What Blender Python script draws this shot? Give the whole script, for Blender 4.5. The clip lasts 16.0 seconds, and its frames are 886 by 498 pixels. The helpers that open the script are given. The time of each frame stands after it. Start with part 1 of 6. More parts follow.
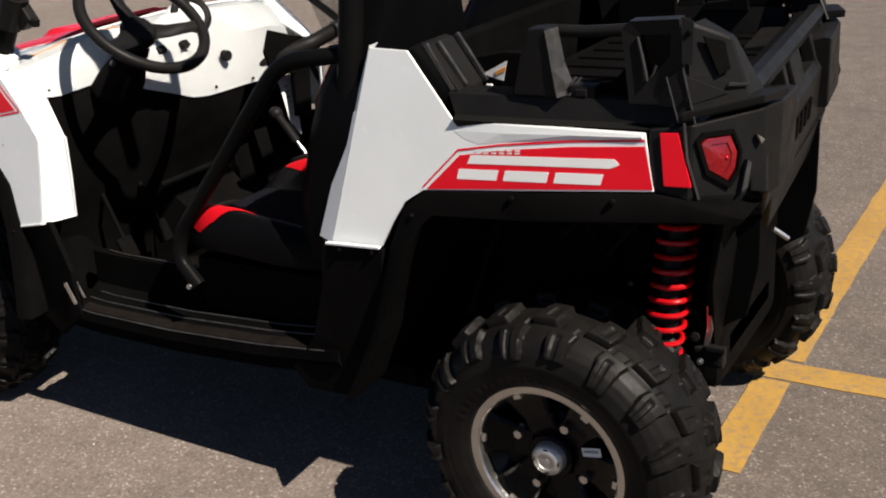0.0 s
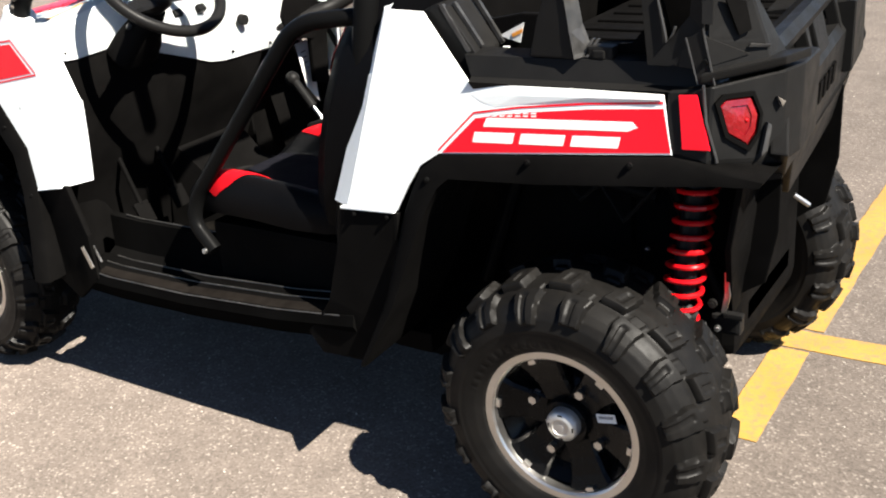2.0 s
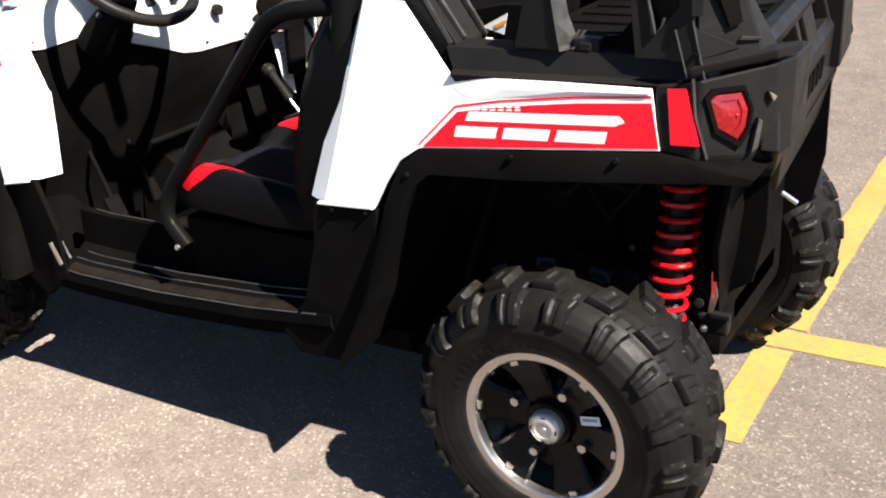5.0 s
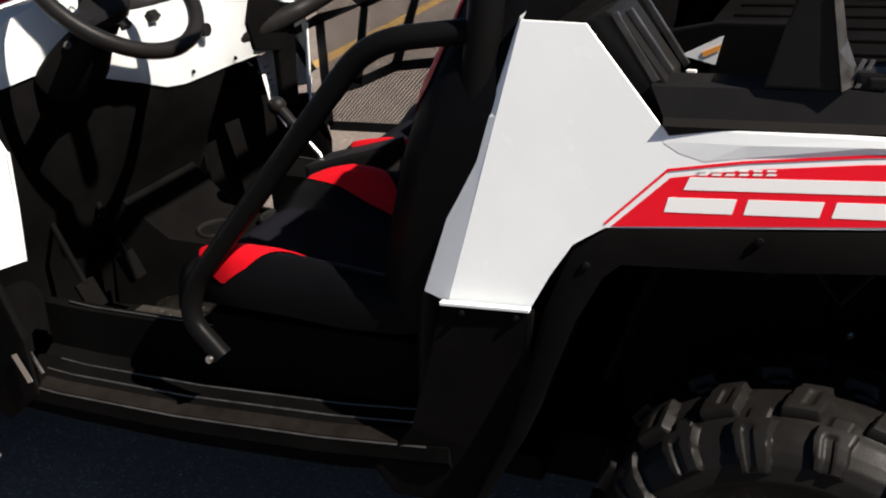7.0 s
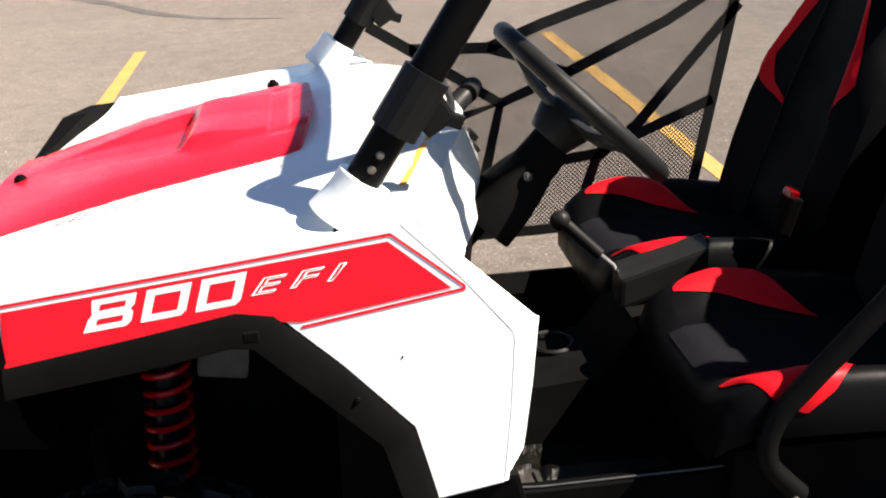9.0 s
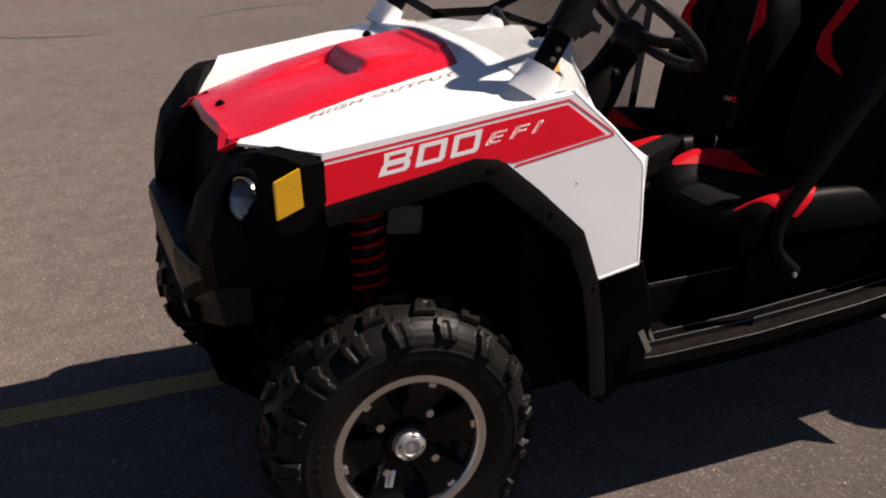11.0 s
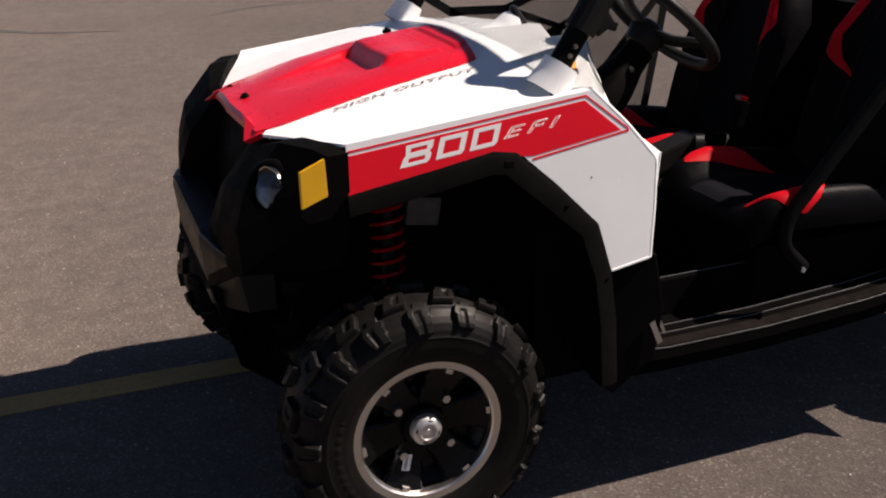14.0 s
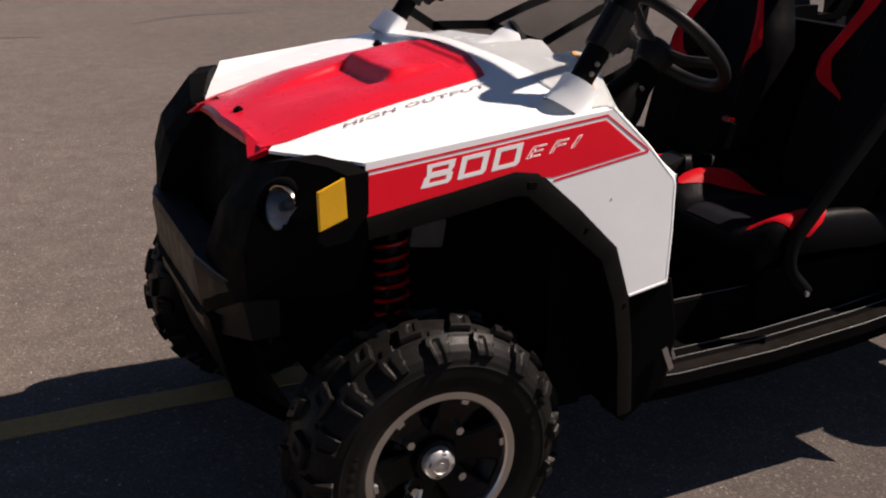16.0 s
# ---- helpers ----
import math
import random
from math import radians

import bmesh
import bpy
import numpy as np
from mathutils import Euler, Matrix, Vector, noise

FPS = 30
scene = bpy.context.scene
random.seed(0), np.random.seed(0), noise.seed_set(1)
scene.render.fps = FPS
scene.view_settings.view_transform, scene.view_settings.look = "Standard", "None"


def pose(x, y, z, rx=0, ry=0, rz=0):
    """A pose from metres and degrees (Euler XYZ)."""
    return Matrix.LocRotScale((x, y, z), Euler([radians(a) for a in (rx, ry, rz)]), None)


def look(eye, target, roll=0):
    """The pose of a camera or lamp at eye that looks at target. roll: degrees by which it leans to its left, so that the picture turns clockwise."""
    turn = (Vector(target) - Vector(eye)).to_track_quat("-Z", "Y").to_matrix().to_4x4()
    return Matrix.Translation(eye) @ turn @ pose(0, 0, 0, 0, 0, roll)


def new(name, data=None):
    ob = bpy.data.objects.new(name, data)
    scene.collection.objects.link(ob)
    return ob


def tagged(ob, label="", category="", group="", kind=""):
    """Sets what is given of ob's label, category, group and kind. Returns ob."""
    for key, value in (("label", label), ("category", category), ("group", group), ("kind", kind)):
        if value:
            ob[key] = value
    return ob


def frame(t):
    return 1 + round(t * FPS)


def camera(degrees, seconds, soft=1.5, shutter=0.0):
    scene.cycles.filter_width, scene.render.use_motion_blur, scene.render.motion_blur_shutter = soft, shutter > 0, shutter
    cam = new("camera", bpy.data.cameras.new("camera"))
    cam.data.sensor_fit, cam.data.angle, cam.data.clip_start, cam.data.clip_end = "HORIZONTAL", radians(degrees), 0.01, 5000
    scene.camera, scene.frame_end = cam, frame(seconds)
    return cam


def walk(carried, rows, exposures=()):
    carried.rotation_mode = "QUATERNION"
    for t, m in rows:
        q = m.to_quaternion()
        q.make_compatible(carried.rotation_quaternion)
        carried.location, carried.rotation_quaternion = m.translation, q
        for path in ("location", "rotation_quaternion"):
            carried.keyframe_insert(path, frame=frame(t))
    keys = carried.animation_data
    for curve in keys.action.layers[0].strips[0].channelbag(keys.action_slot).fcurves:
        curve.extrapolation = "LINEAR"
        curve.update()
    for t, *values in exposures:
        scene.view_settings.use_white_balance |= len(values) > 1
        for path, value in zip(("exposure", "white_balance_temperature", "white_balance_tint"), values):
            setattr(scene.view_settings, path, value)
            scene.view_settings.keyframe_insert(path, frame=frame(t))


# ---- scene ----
cam = camera(47.2, 16.0, soft=2.0)
PATH = [
    (0, (2.755, -2.105, 1.45), (1.727, -0.556, 0.712), -5.1),
    (0.5, (2.756, -2.096, 1.433), (1.736, -0.556, 0.666), -4.9),
    (1, (2.758, -2.086, 1.433), (1.735, -0.557, 0.65), -5.2),
    (1.5, (2.757, -2.092, 1.431), (1.705, -0.586, 0.641), -5.5),
    (2, (2.758, -2.093, 1.43), (1.704, -0.586, 0.644), -5.3),
    (2.5, (2.754, -2.1, 1.432), (1.719, -0.589, 0.629), -5.1),
    (3, (2.757, -2.097, 1.432), (1.708, -0.595, 0.63), -5.2),
    (3.5, (2.754, -2.102, 1.427), (1.692, -0.607, 0.628), -5.1),
    (4, (2.748, -2.107, 1.427), (1.692, -0.61, 0.626), -4.3),
    (6.3, (2.47, -1.964, 1.388), (1.579, -0.381, 0.551), -3.5),
    (6.5, (2.354, -1.962, 1.384), (1.503, -0.395, 0.478), -2.9),
    (6.8, (2.180, -1.850, 1.350), (1.366, -0.230, 0.500), -2.4),
    (7, (2.022, -1.76, 1.378), (1.238, -0.116, 0.552), -4.5),
    (7.2, (1.847, -1.756, 1.396), (1.104, -0.072, 0.614), -3.5),
    (7.5, (1.571, -1.756, 1.408), (0.914, 0.015, 0.751), -3.9),
    (7.7, (1.386, -1.781, 1.402), (0.812, 0.008, 0.717), -5.0),
    (7.8, (1.318, -1.783, 1.408), (0.701, -0.022, 0.688), -5.5),
    (8, (1.146, -1.762, 1.433), (0.581, -0.007, 0.658), -2.0),
    (8.3, (0.905, -1.725, 1.435), (0.471, 0.078, 0.682), -2.6),
    (8.5, (0.713, -1.706, 1.433), (0.46, 0.12, 0.656), -2.4),
    (8.8, (0.472, -1.717, 1.447), (0.446, 0.121, 0.659), -2.0),
    (9, (0.306, -1.797, 1.472), (0.529, 0.047, 0.73), -1.6),
    (9.2, (0.143, -1.835, 1.456), (0.493, -0.005, 0.724), -1.5),
    (9.5, (-0.061, -1.972, 1.437), (0.411, -0.144, 0.78), -0.2),
    (9.7, (-0.183, -2.076, 1.458), (0.263, -0.277, 0.707), -1.1),
    (10, (-0.358, -2.171, 1.455), (0.159, -0.366, 0.767), 0.9),
    (10.2, (-0.465, -2.23, 1.452), (0.164, -0.472, 0.735), -0.9),
    (12.3, (-0.646, -2.365, 1.438), (0.076, -0.629, 0.755), -1.0),
    (12.5, (-0.645, -2.362, 1.445), (0.078, -0.629, 0.758), -0.5),
    (13, (-0.646, -2.368, 1.44), (0.051, -0.623, 0.753), -0.8),
    (13.5, (-0.644, -2.384, 1.447), (0.018, -0.63, 0.751), -1.1),
    (14, (-0.649, -2.385, 1.446), (0.025, -0.64, 0.739), -0.7),
    (14.5, (-0.659, -2.375, 1.444), (0.025, -0.638, 0.726), -0.2),
    (15, (-0.673, -2.351, 1.444), (0.007, -0.611, 0.731), -0.3),
    (15.5, (-0.713, -2.319, 1.442), (0.029, -0.598, 0.745), 0.5),
    (16, (-0.806, -2.204, 1.427), (0.033, -0.521, 0.748), 1.4),
]
EXPOSURE = [
    (0.0, 0.80, 6700, 12), (1.0, 1.40, 6600, 11), (2.0, 1.82, 6500, 8), (4.0, 2.0, 6500, 8), (6.5, 1.62, 6700, 13), (7.0, 1.1, 6600, 12), (7.5, 1.02, 6500, 9), (8.0, 1.75, 6500, 9),
    (8.5, 2.05, 6700, 9), (9.0, 2.0, 6800, 10), (9.5, 1.72, 6900, 12), (10.0, 1.15, 7000, 17), (12.5, 0.74, 7000, 21), (16.0, 0.73, 7000, 21),
]
walk(cam, [(t, look(eye, target, roll)) for t, eye, target, roll in PATH], EXPOSURE)

# ---- world, sun, exposure ----
SUN = Vector((0.86, -0.17, 1.0)).normalized()
world = bpy.data.worlds.new("sky")
scene.world = world
world.use_nodes = True
wn = world.node_tree.nodes
sky = wn.new("ShaderNodeTexSky")
sky.sky_type, sky.sun_disc = "NISHITA", False
sky.air_density, sky.dust_density, sky.altitude = 0.55, 0.4, 1200
sky.sun_elevation = math.asin(SUN.z)
sky.sun_rotation = math.atan2(SUN.x, SUN.y)
world.node_tree.links.new(sky.outputs[0], wn["Background"].inputs[0])
wn["Background"].inputs[1].default_value = 0.05
sun = new("sun", bpy.data.lights.new("sun", "SUN"))
sun.data.energy, sun.data.angle, sun.data.color = 5.0, radians(0.55), (1.0, 0.93, 0.84)
sun.matrix_world = look((8.6, -1.7, 10), Vector((8.6, -1.7, 10)) - SUN)

# ---- materials ----


def nodes_of(name):
    mat = bpy.data.materials.new(name)
    mat.use_nodes = True
    nt = mat.node_tree
    return mat, nt, nt.nodes["Principled BSDF"]


def ramp(nt, src, stops):
    r = nt.nodes.new("ShaderNodeValToRGB")
    el = r.color_ramp.elements
    while len(el) < len(stops):
        el.new(0.5)
    for e, (p, c) in zip(el, stops):
        e.position, e.color = p, (*c, 1) if len(c) == 3 else c
    nt.links.new(src, r.inputs[0])
    return r.outputs[0]


def noise_tex(nt, scale, detail=4.0, rough=0.6, kind="Object"):
    co = nt.nodes.new("ShaderNodeTexCoord")
    n = nt.nodes.new("ShaderNodeTexNoise")
    n.inputs["Scale"].default_value, n.inputs["Detail"].default_value, n.inputs["Roughness"].default_value = scale, detail, rough
    nt.links.new(co.outputs[kind], n.inputs["Vector"])
    return n.outputs["Fac"]


def bump(nt, b, src, strength, dist):
    k = nt.nodes.new("ShaderNodeBump")
    k.inputs["Strength"].default_value, k.inputs["Distance"].default_value = strength, dist
    nt.links.new(src, k.inputs["Height"])
    nt.links.new(k.outputs[0], b.inputs["Normal"])


def surface(name, col, rough, metal=0.0, vary=0.12, big=6.0, grain=350.0, bump_s=0.15, bump_d=0.0006, coat=0.0, dust=0.0, spec=0.5):
    """A plain surface with slow and fine variation of colour and gloss, fine relief, and dust."""
    mat, nt, b = nodes_of(name)
    slow, fine = noise_tex(nt, big), noise_tex(nt, grain, 2.0)
    lo, hi = [c * (1 - vary) for c in col], [min(1.0, c * (1 + vary)) for c in col]
    c = ramp(nt, slow, [(0.3, lo), (0.7, hi)])
    if dust:
        d = noise_tex(nt, 22.0, 8.0, 0.75)
        f = ramp(nt, d, [(0.45, (0, 0, 0)), (0.85, (dust, dust, dust))])
        m = nt.nodes.new("ShaderNodeMix")
        m.data_type = "RGBA"
        nt.links.new(f, m.inputs["Factor"])
        nt.links.new(c, m.inputs["A"])
        m.inputs["B"].default_value = (0.32, 0.27, 0.21, 1)
        c = m.outputs["Result"]
    nt.links.new(c, b.inputs["Base Color"])
    r = ramp(nt, noise_tex(nt, big * 3.1, 6.0), [(0.3, (rough * 0.8,) * 3), (0.75, (min(1, rough * 1.25),) * 3)])
    nt.links.new(r, b.inputs["Roughness"])
    b.inputs["Specular IOR Level"].default_value = spec
    b.inputs["Metallic"].default_value, b.inputs["Coat Weight"].default_value = metal, coat
    bump(nt, b, fine, bump_s, bump_d)
    return mat


WHITE = surface("white_plastic", (0.770, 0.80, 0.795), 0.24, vary=0.03, grain=500, bump_s=0.03, bump_d=0.0002, spec=0.35)
RED = surface("red_plastic", (0.56, 0.008, 0.020), 0.30, vary=0.08, grain=600, bump_s=0.05, bump_d=0.0003, coat=0.08, spec=0.25)
DECAL_RED = surface("red_vinyl", (0.74, 0.006, 0.018), 0.35, vary=0.06, grain=700, bump_s=0.04, bump_d=0.0002, spec=0.25)
DECAL_WHITE = surface("white_vinyl", (0.80, 0.80, 0.78), 0.4, vary=0.03, grain=700, bump_s=0.04, bump_d=0.0002)
BLACK = surface("black_textured_plastic", (0.0085, 0.0082, 0.0079), 0.46, vary=0.25, grain=900, bump_s=0.3, bump_d=0.0005, dust=0.006, spec=0.11)
# matt and deeper than BLACK: shade of front end, cab and bays is in it
BLACK_FLAT = surface("black_matt_shade_plastic", (0.0036, 0.0034, 0.0033), 0.60, vary=0.3, grain=700, bump_s=0.3, bump_d=0.0006, dust=0.003, spec=0.016)
SILL_BLACK = surface("matt_black_sill_plastic", (0.0030, 0.0029, 0.0028), 0.9, vary=0.3, grain=700, bump_s=0.3, bump_d=0.0006, spec=0.005)
SCUFFED = surface("scuffed_dusty_plastic", (0.0085, 0.0072, 0.0063), 0.8, vary=0.35, big=16, grain=400, bump_s=0.3, dust=0.012, spec=0.01)
# lighter than BLACK: catch light on worn edges and ribs is in this colour
EDGE = surface("worn_edge_highlight", (0.030, 0.029, 0.028), 0.35, vary=0.5, big=30, grain=900, bump_s=0.2, spec=0.5)
TUBE = surface("black_powder_coat", (0.0038, 0.0038, 0.0038), 0.42, vary=0.2, grain=900, bump_s=0.2, bump_d=0.0004, spec=0.04)
RUBBER = surface("tyre_rubber", (0.0058, 0.0054, 0.0050), 0.47, vary=0.3, big=9, grain=260, bump_s=0.3, bump_d=0.0006, dust=0.014, spec=0.11)
RIM_BLACK = surface("black_gloss_alloy", (0.0028, 0.0028, 0.0030), 0.26, metal=0.0, vary=0.1, spec=0.16)
ALLOY = surface("machined_alloy", (0.62, 0.60, 0.57), 0.34, metal=1.0, vary=0.08, grain=900, bump_s=0.1)
# mirror darkened to brown, the ground's reflection put into its colour
TONED_MIRROR = surface("ground_toned_reflector", (0.40, 0.37, 0.33), 0.14, metal=1.0, vary=0.2, big=30, bump_s=0.1)
CAST = surface("cast_silver", (0.50, 0.49, 0.47), 0.48, metal=0.85, vary=0.12, big=40, grain=300, bump_s=0.25, bump_d=0.0006)
CHROME = surface("chrome", (0.75, 0.75, 0.74), 0.07, metal=1.0, vary=0.04, bump_s=0.0)
STEEL = surface("zinc_steel", (0.55, 0.54, 0.52), 0.32, metal=1.0, vary=0.15)
VINYL = surface("black_seat_vinyl", (0.0026, 0.0026, 0.0030), 0.42, vary=0.15, grain=420, bump_s=0.4, bump_d=0.001, spec=0.04)
CLOTH = surface("dark_blue_grey_seat_cloth", (0.0066, 0.0066, 0.0090), 0.85, vary=0.15, grain=1200, bump_s=0.5, bump_d=0.0008, spec=0.03)
SEAT_RED = surface("red_seat_vinyl", (0.42, 0.005, 0.010), 0.45, vary=0.1, grain=420, bump_s=0.3, bump_d=0.0008, spec=0.06)
SPRING = surface("red_spring_paint", (0.40, 0.003, 0.006), 0.26, vary=0.08, spec=0.32)
DAMPER = surface("damper_enamel", (0.006, 0.006, 0.007), 0.34, vary=0.08, spec=0.10)
AMBER = surface("amber_reflector", (0.80, 0.42, 0.004), 0.3, vary=0.06, grain=180, bump_s=0.4, bump_d=0.0008)
LENS_RED = surface("red_lamp_lens", (0.17, 0.002, 0.004), 0.12, vary=0.25, big=40, grain=90, bump_s=0.6, bump_d=0.003, coat=1.0)
PAPER = surface("paper", (0.72, 0.72, 0.70), 0.7, vary=0.05)
ORANGE = surface("orange_print", (0.75, 0.30, 0.04), 0.6, vary=0.05)
DUSTY = surface("dusty_plastic", (0.10, 0.085, 0.07), 0.7, vary=0.3, big=14)
# mottled plastic, lighter than the floor pan: sunlight put into the colour
MAT_LIT = surface("sunlit_floor_plastic", (0.012, 0.010, 0.008), 0.7, vary=0.5, big=18, grain=300, bump_s=0.4, dust=0.03)
INK = surface("grey_print", (0.16, 0.16, 0.17), 0.7, vary=0.1)
DARK_RED = surface("dark_red_outline_print", (0.10, 0.012, 0.02), 0.5, vary=0.1)
STRAP = surface("black_webbing", (0.008, 0.008, 0.008), 0.75, vary=0.2, grain=1500, bump_s=0.5, bump_d=0.0006, spec=0.15)


def clear_plastic():
    mat, nt, b = nodes_of("clear_lamp_lens")
    b.inputs["Transmission Weight"].default_value = 1.0
    b.inputs["Roughness"].default_value = 0.03
    b.inputs["IOR"].default_value = 1.45
    return mat


CLEAR = clear_plastic()


def net_material(name, pitch, cover):
    """Woven screen: crossing threads, open between them."""
    mat, nt, b = nodes_of(name)
    co = nt.nodes.new("ShaderNodeTexCoord")
    sep = nt.nodes.new("ShaderNodeSeparateXYZ")
    nt.links.new(co.outputs["Object"], sep.inputs[0])

    def calc(op, a, c=None):
        m = nt.nodes.new("ShaderNodeMath")
        m.operation = op
        for k, v in ((0, a), (1, c)):
            if isinstance(v, (int, float)):
                m.inputs[k].default_value = v
            elif v is not None:
                nt.links.new(v, m.inputs[k])
        return m.outputs[0]

    u = calc("MULTIPLY", calc("ADD", sep.outputs["X"], sep.outputs["Z"]), pitch)
    v = calc("MULTIPLY", calc("SUBTRACT", sep.outputs["X"], sep.outputs["Z"]), pitch)
    a = calc("LESS_THAN", calc("FRACT", u), cover)
    c = calc("LESS_THAN", calc("FRACT", v), cover)
    thread = calc("MAXIMUM", a, c)
    b.inputs["Base Color"].default_value = (0.03, 0.029, 0.027, 1)
    b.inputs["Roughness"].default_value = 0.7
    nt.links.new(thread, b.inputs["Alpha"])
    return mat


NET = net_material("black_woven_screen", 92.0, 0.30)
NET_FINE = net_material("fine_black_screen", 190.0, 0.31)


def asphalt():
    mat, nt, b = nodes_of("worn_asphalt")
    co = nt.nodes.new("ShaderNodeTexCoord")

    def cells(scale):
        v = nt.nodes.new("ShaderNodeTexVoronoi")
        v.inputs["Scale"].default_value = scale
        nt.links.new(co.outputs["Object"], v.inputs["Vector"])
        return v

    big, mid = noise_tex(nt, 0.5, 5.0), noise_tex(nt, 7.0, 6.0, 0.7)
    stone = cells(170.0)
    sepc = nt.nodes.new("ShaderNodeSeparateColor")
    nt.links.new(stone.outputs["Color"], sepc.inputs[0])
    c1 = ramp(nt, sepc.outputs[0], [(0.0, (0.090, 0.077, 0.067)), (0.35, (0.113, 0.097, 0.085)), (0.82, (0.133, 0.114, 0.100)), (0.93, (0.160, 0.139, 0.122)), (1.0, (0.24, 0.214, 0.19))])
    tone = ramp(nt, big, [(0.3, (0.86, 0.84, 0.82)), (0.7, (1.10, 1.06, 1.04))])
    patch = ramp(nt, mid, [(0.3, (0.78, 0.78, 0.78)), (0.7, (1.12, 1.12, 1.12))])
    col = c1
    for other in (tone, patch):
        m = nt.nodes.new("ShaderNodeMix")
        m.data_type, m.blend_type = "RGBA", "MULTIPLY"
        m.inputs["Factor"].default_value = 1.0
        nt.links.new(col, m.inputs["A"])
        nt.links.new(other, m.inputs["B"])
        col = m.outputs["Result"]
    nt.links.new(col, b.inputs["Base Color"])
    b.inputs["Roughness"].default_value = 0.9
    b.inputs["Diffuse Roughness"].default_value = 1.0
    b.inputs["Specular IOR Level"].default_value = 0.25
    bump(nt, b, stone.outputs["Distance"], 0.42, 0.003)
    return mat


def line_paint():
    mat, nt, b = nodes_of("worn_yellow_paint")
    wear = noise_tex(nt, 42.0, 8.0, 0.75)
    slow = noise_tex(nt, 4.0, 5.0)
    y = ramp(nt, slow, [(0.3, (0.30, 0.165, 0.026)), (0.7, (0.40, 0.225, 0.036))])
    f = ramp(nt, wear, [(0.46, (0.06, 0.06, 0.06)), (0.66, (0.80, 0.80, 0.80))])
    m = nt.nodes.new("ShaderNodeMix")
    m.data_type = "RGBA"
    nt.links.new(f, m.inputs["Factor"])
    nt.links.new(y, m.inputs["A"])
    m.inputs["B"].default_value = (0.16, 0.125, 0.085, 1)
    nt.links.new(m.outputs["Result"], b.inputs["Base Color"])
    b.inputs["Roughness"].default_value = 0.75
    bump(nt, b, noise_tex(nt, 130.0, 4.0), 0.5, 0.003)
    return mat


ASPHALT = asphalt()
PAINT = line_paint()

# ---- mesh helpers ----


def part(name, bm, material, parent=None, label="", smooth=False):
    """Links a bmesh as one mesh object under a thing or a part."""
    bmesh.ops.recalc_face_normals(bm, faces=bm.faces[:])
    me = bpy.data.meshes.new(name)
    bm.to_mesh(me)
    bm.free()
    if smooth:
        me.shade_smooth()
        me.set_sharp_from_angle(angle=radians(38))
    ob = new(name, me)
    for m in material if isinstance(material, (list, tuple)) else [material]:
        me.materials.append(m)
    ob.parent = parent
    if label:
        ob["label"] = label
    return ob


def mirrored(bm):
    for v in bm.verts:
        v.co.y = -v.co.y
    return bm


def box(bm, c, size, rot=None, bevel=0.004):
    m = Matrix.Translation(c) @ (rot or Matrix.Identity(4)) @ Matrix.Diagonal((*size, 1))
    r = bmesh.ops.create_cube(bm, size=1.0, matrix=m)
    if bevel:
        edges = list({e for v in r["verts"] for e in v.link_edges})
        bmesh.ops.bevel(bm, geom=edges, offset=bevel, segments=2, affect="EDGES", profile=0.7)
    return bm


def solid(bm, pts, out, bevel=0.0):
    """A polygon of points, made a solid by the shift out (a vector), edges rounded."""
    a = [bm.verts.new(p) for p in pts]
    c = [bm.verts.new(Vector(p) + Vector(out)) for p in pts]
    n = len(pts)
    fs = [bm.faces.new(a), bm.faces.new(c[::-1])]
    fs += [bm.faces.new((a[i], a[(i + 1) % n], c[(i + 1) % n], c[i])) for i in range(n)]
    if bevel:
        edges = list({e for f in fs for e in f.edges})
        bmesh.ops.bevel(bm, geom=edges, offset=bevel, segments=2, affect="EDGES", profile=0.7)
    return bm


def loft(bm, rings, cap=True, closed=True):
    vs = [[bm.verts.new(p) for p in r] for r in rings]
    n = len(rings[0])
    for a, c in zip(vs, vs[1:]):
        for i in range(n if closed else n - 1):
            j = (i + 1) % n
            bm.faces.new((a[i], a[j], c[j], c[i]))
    if cap and closed:
        bm.faces.new(vs[0][::-1])
        bm.faces.new(vs[-1])
    return bm


def rounded(path, r=0.06, seg=6):
    """The path with its corners turned into arcs."""
    path = [Vector(p) for p in path]
    out = [path[0]]
    for a, b, c in zip(path, path[1:], path[2:]):
        u, w = (a - b), (c - b)
        d = min(r, u.length * 0.45, w.length * 0.45)
        p, q = b + u.normalized() * d, b + w.normalized() * d
        for i in range(seg + 1):
            t = i / seg
            out.append(p.lerp(b, t).lerp(b.lerp(q, t), t))
    return out + [path[-1]]


def tube(bm, path, r, n=12, cap=True):
    path = [Vector(p) for p in path]
    tang = [(path[min(i + 1, len(path) - 1)] - path[max(i - 1, 0)]).normalized() for i in range(len(path))]
    up = Vector((0, 1, 0)) if abs(tang[0].y) < 0.9 else Vector((1, 0, 0))
    rings, u = [], (up - tang[0] * up.dot(tang[0])).normalized()
    for p, t in zip(path, tang):
        u = (u - t * u.dot(t)).normalized()
        w = t.cross(u)
        rings.append([p + (u * math.cos(a) + w * math.sin(a)) * r for a in (2 * math.pi * k / n for k in range(n))])
    return loft(bm, rings, cap)


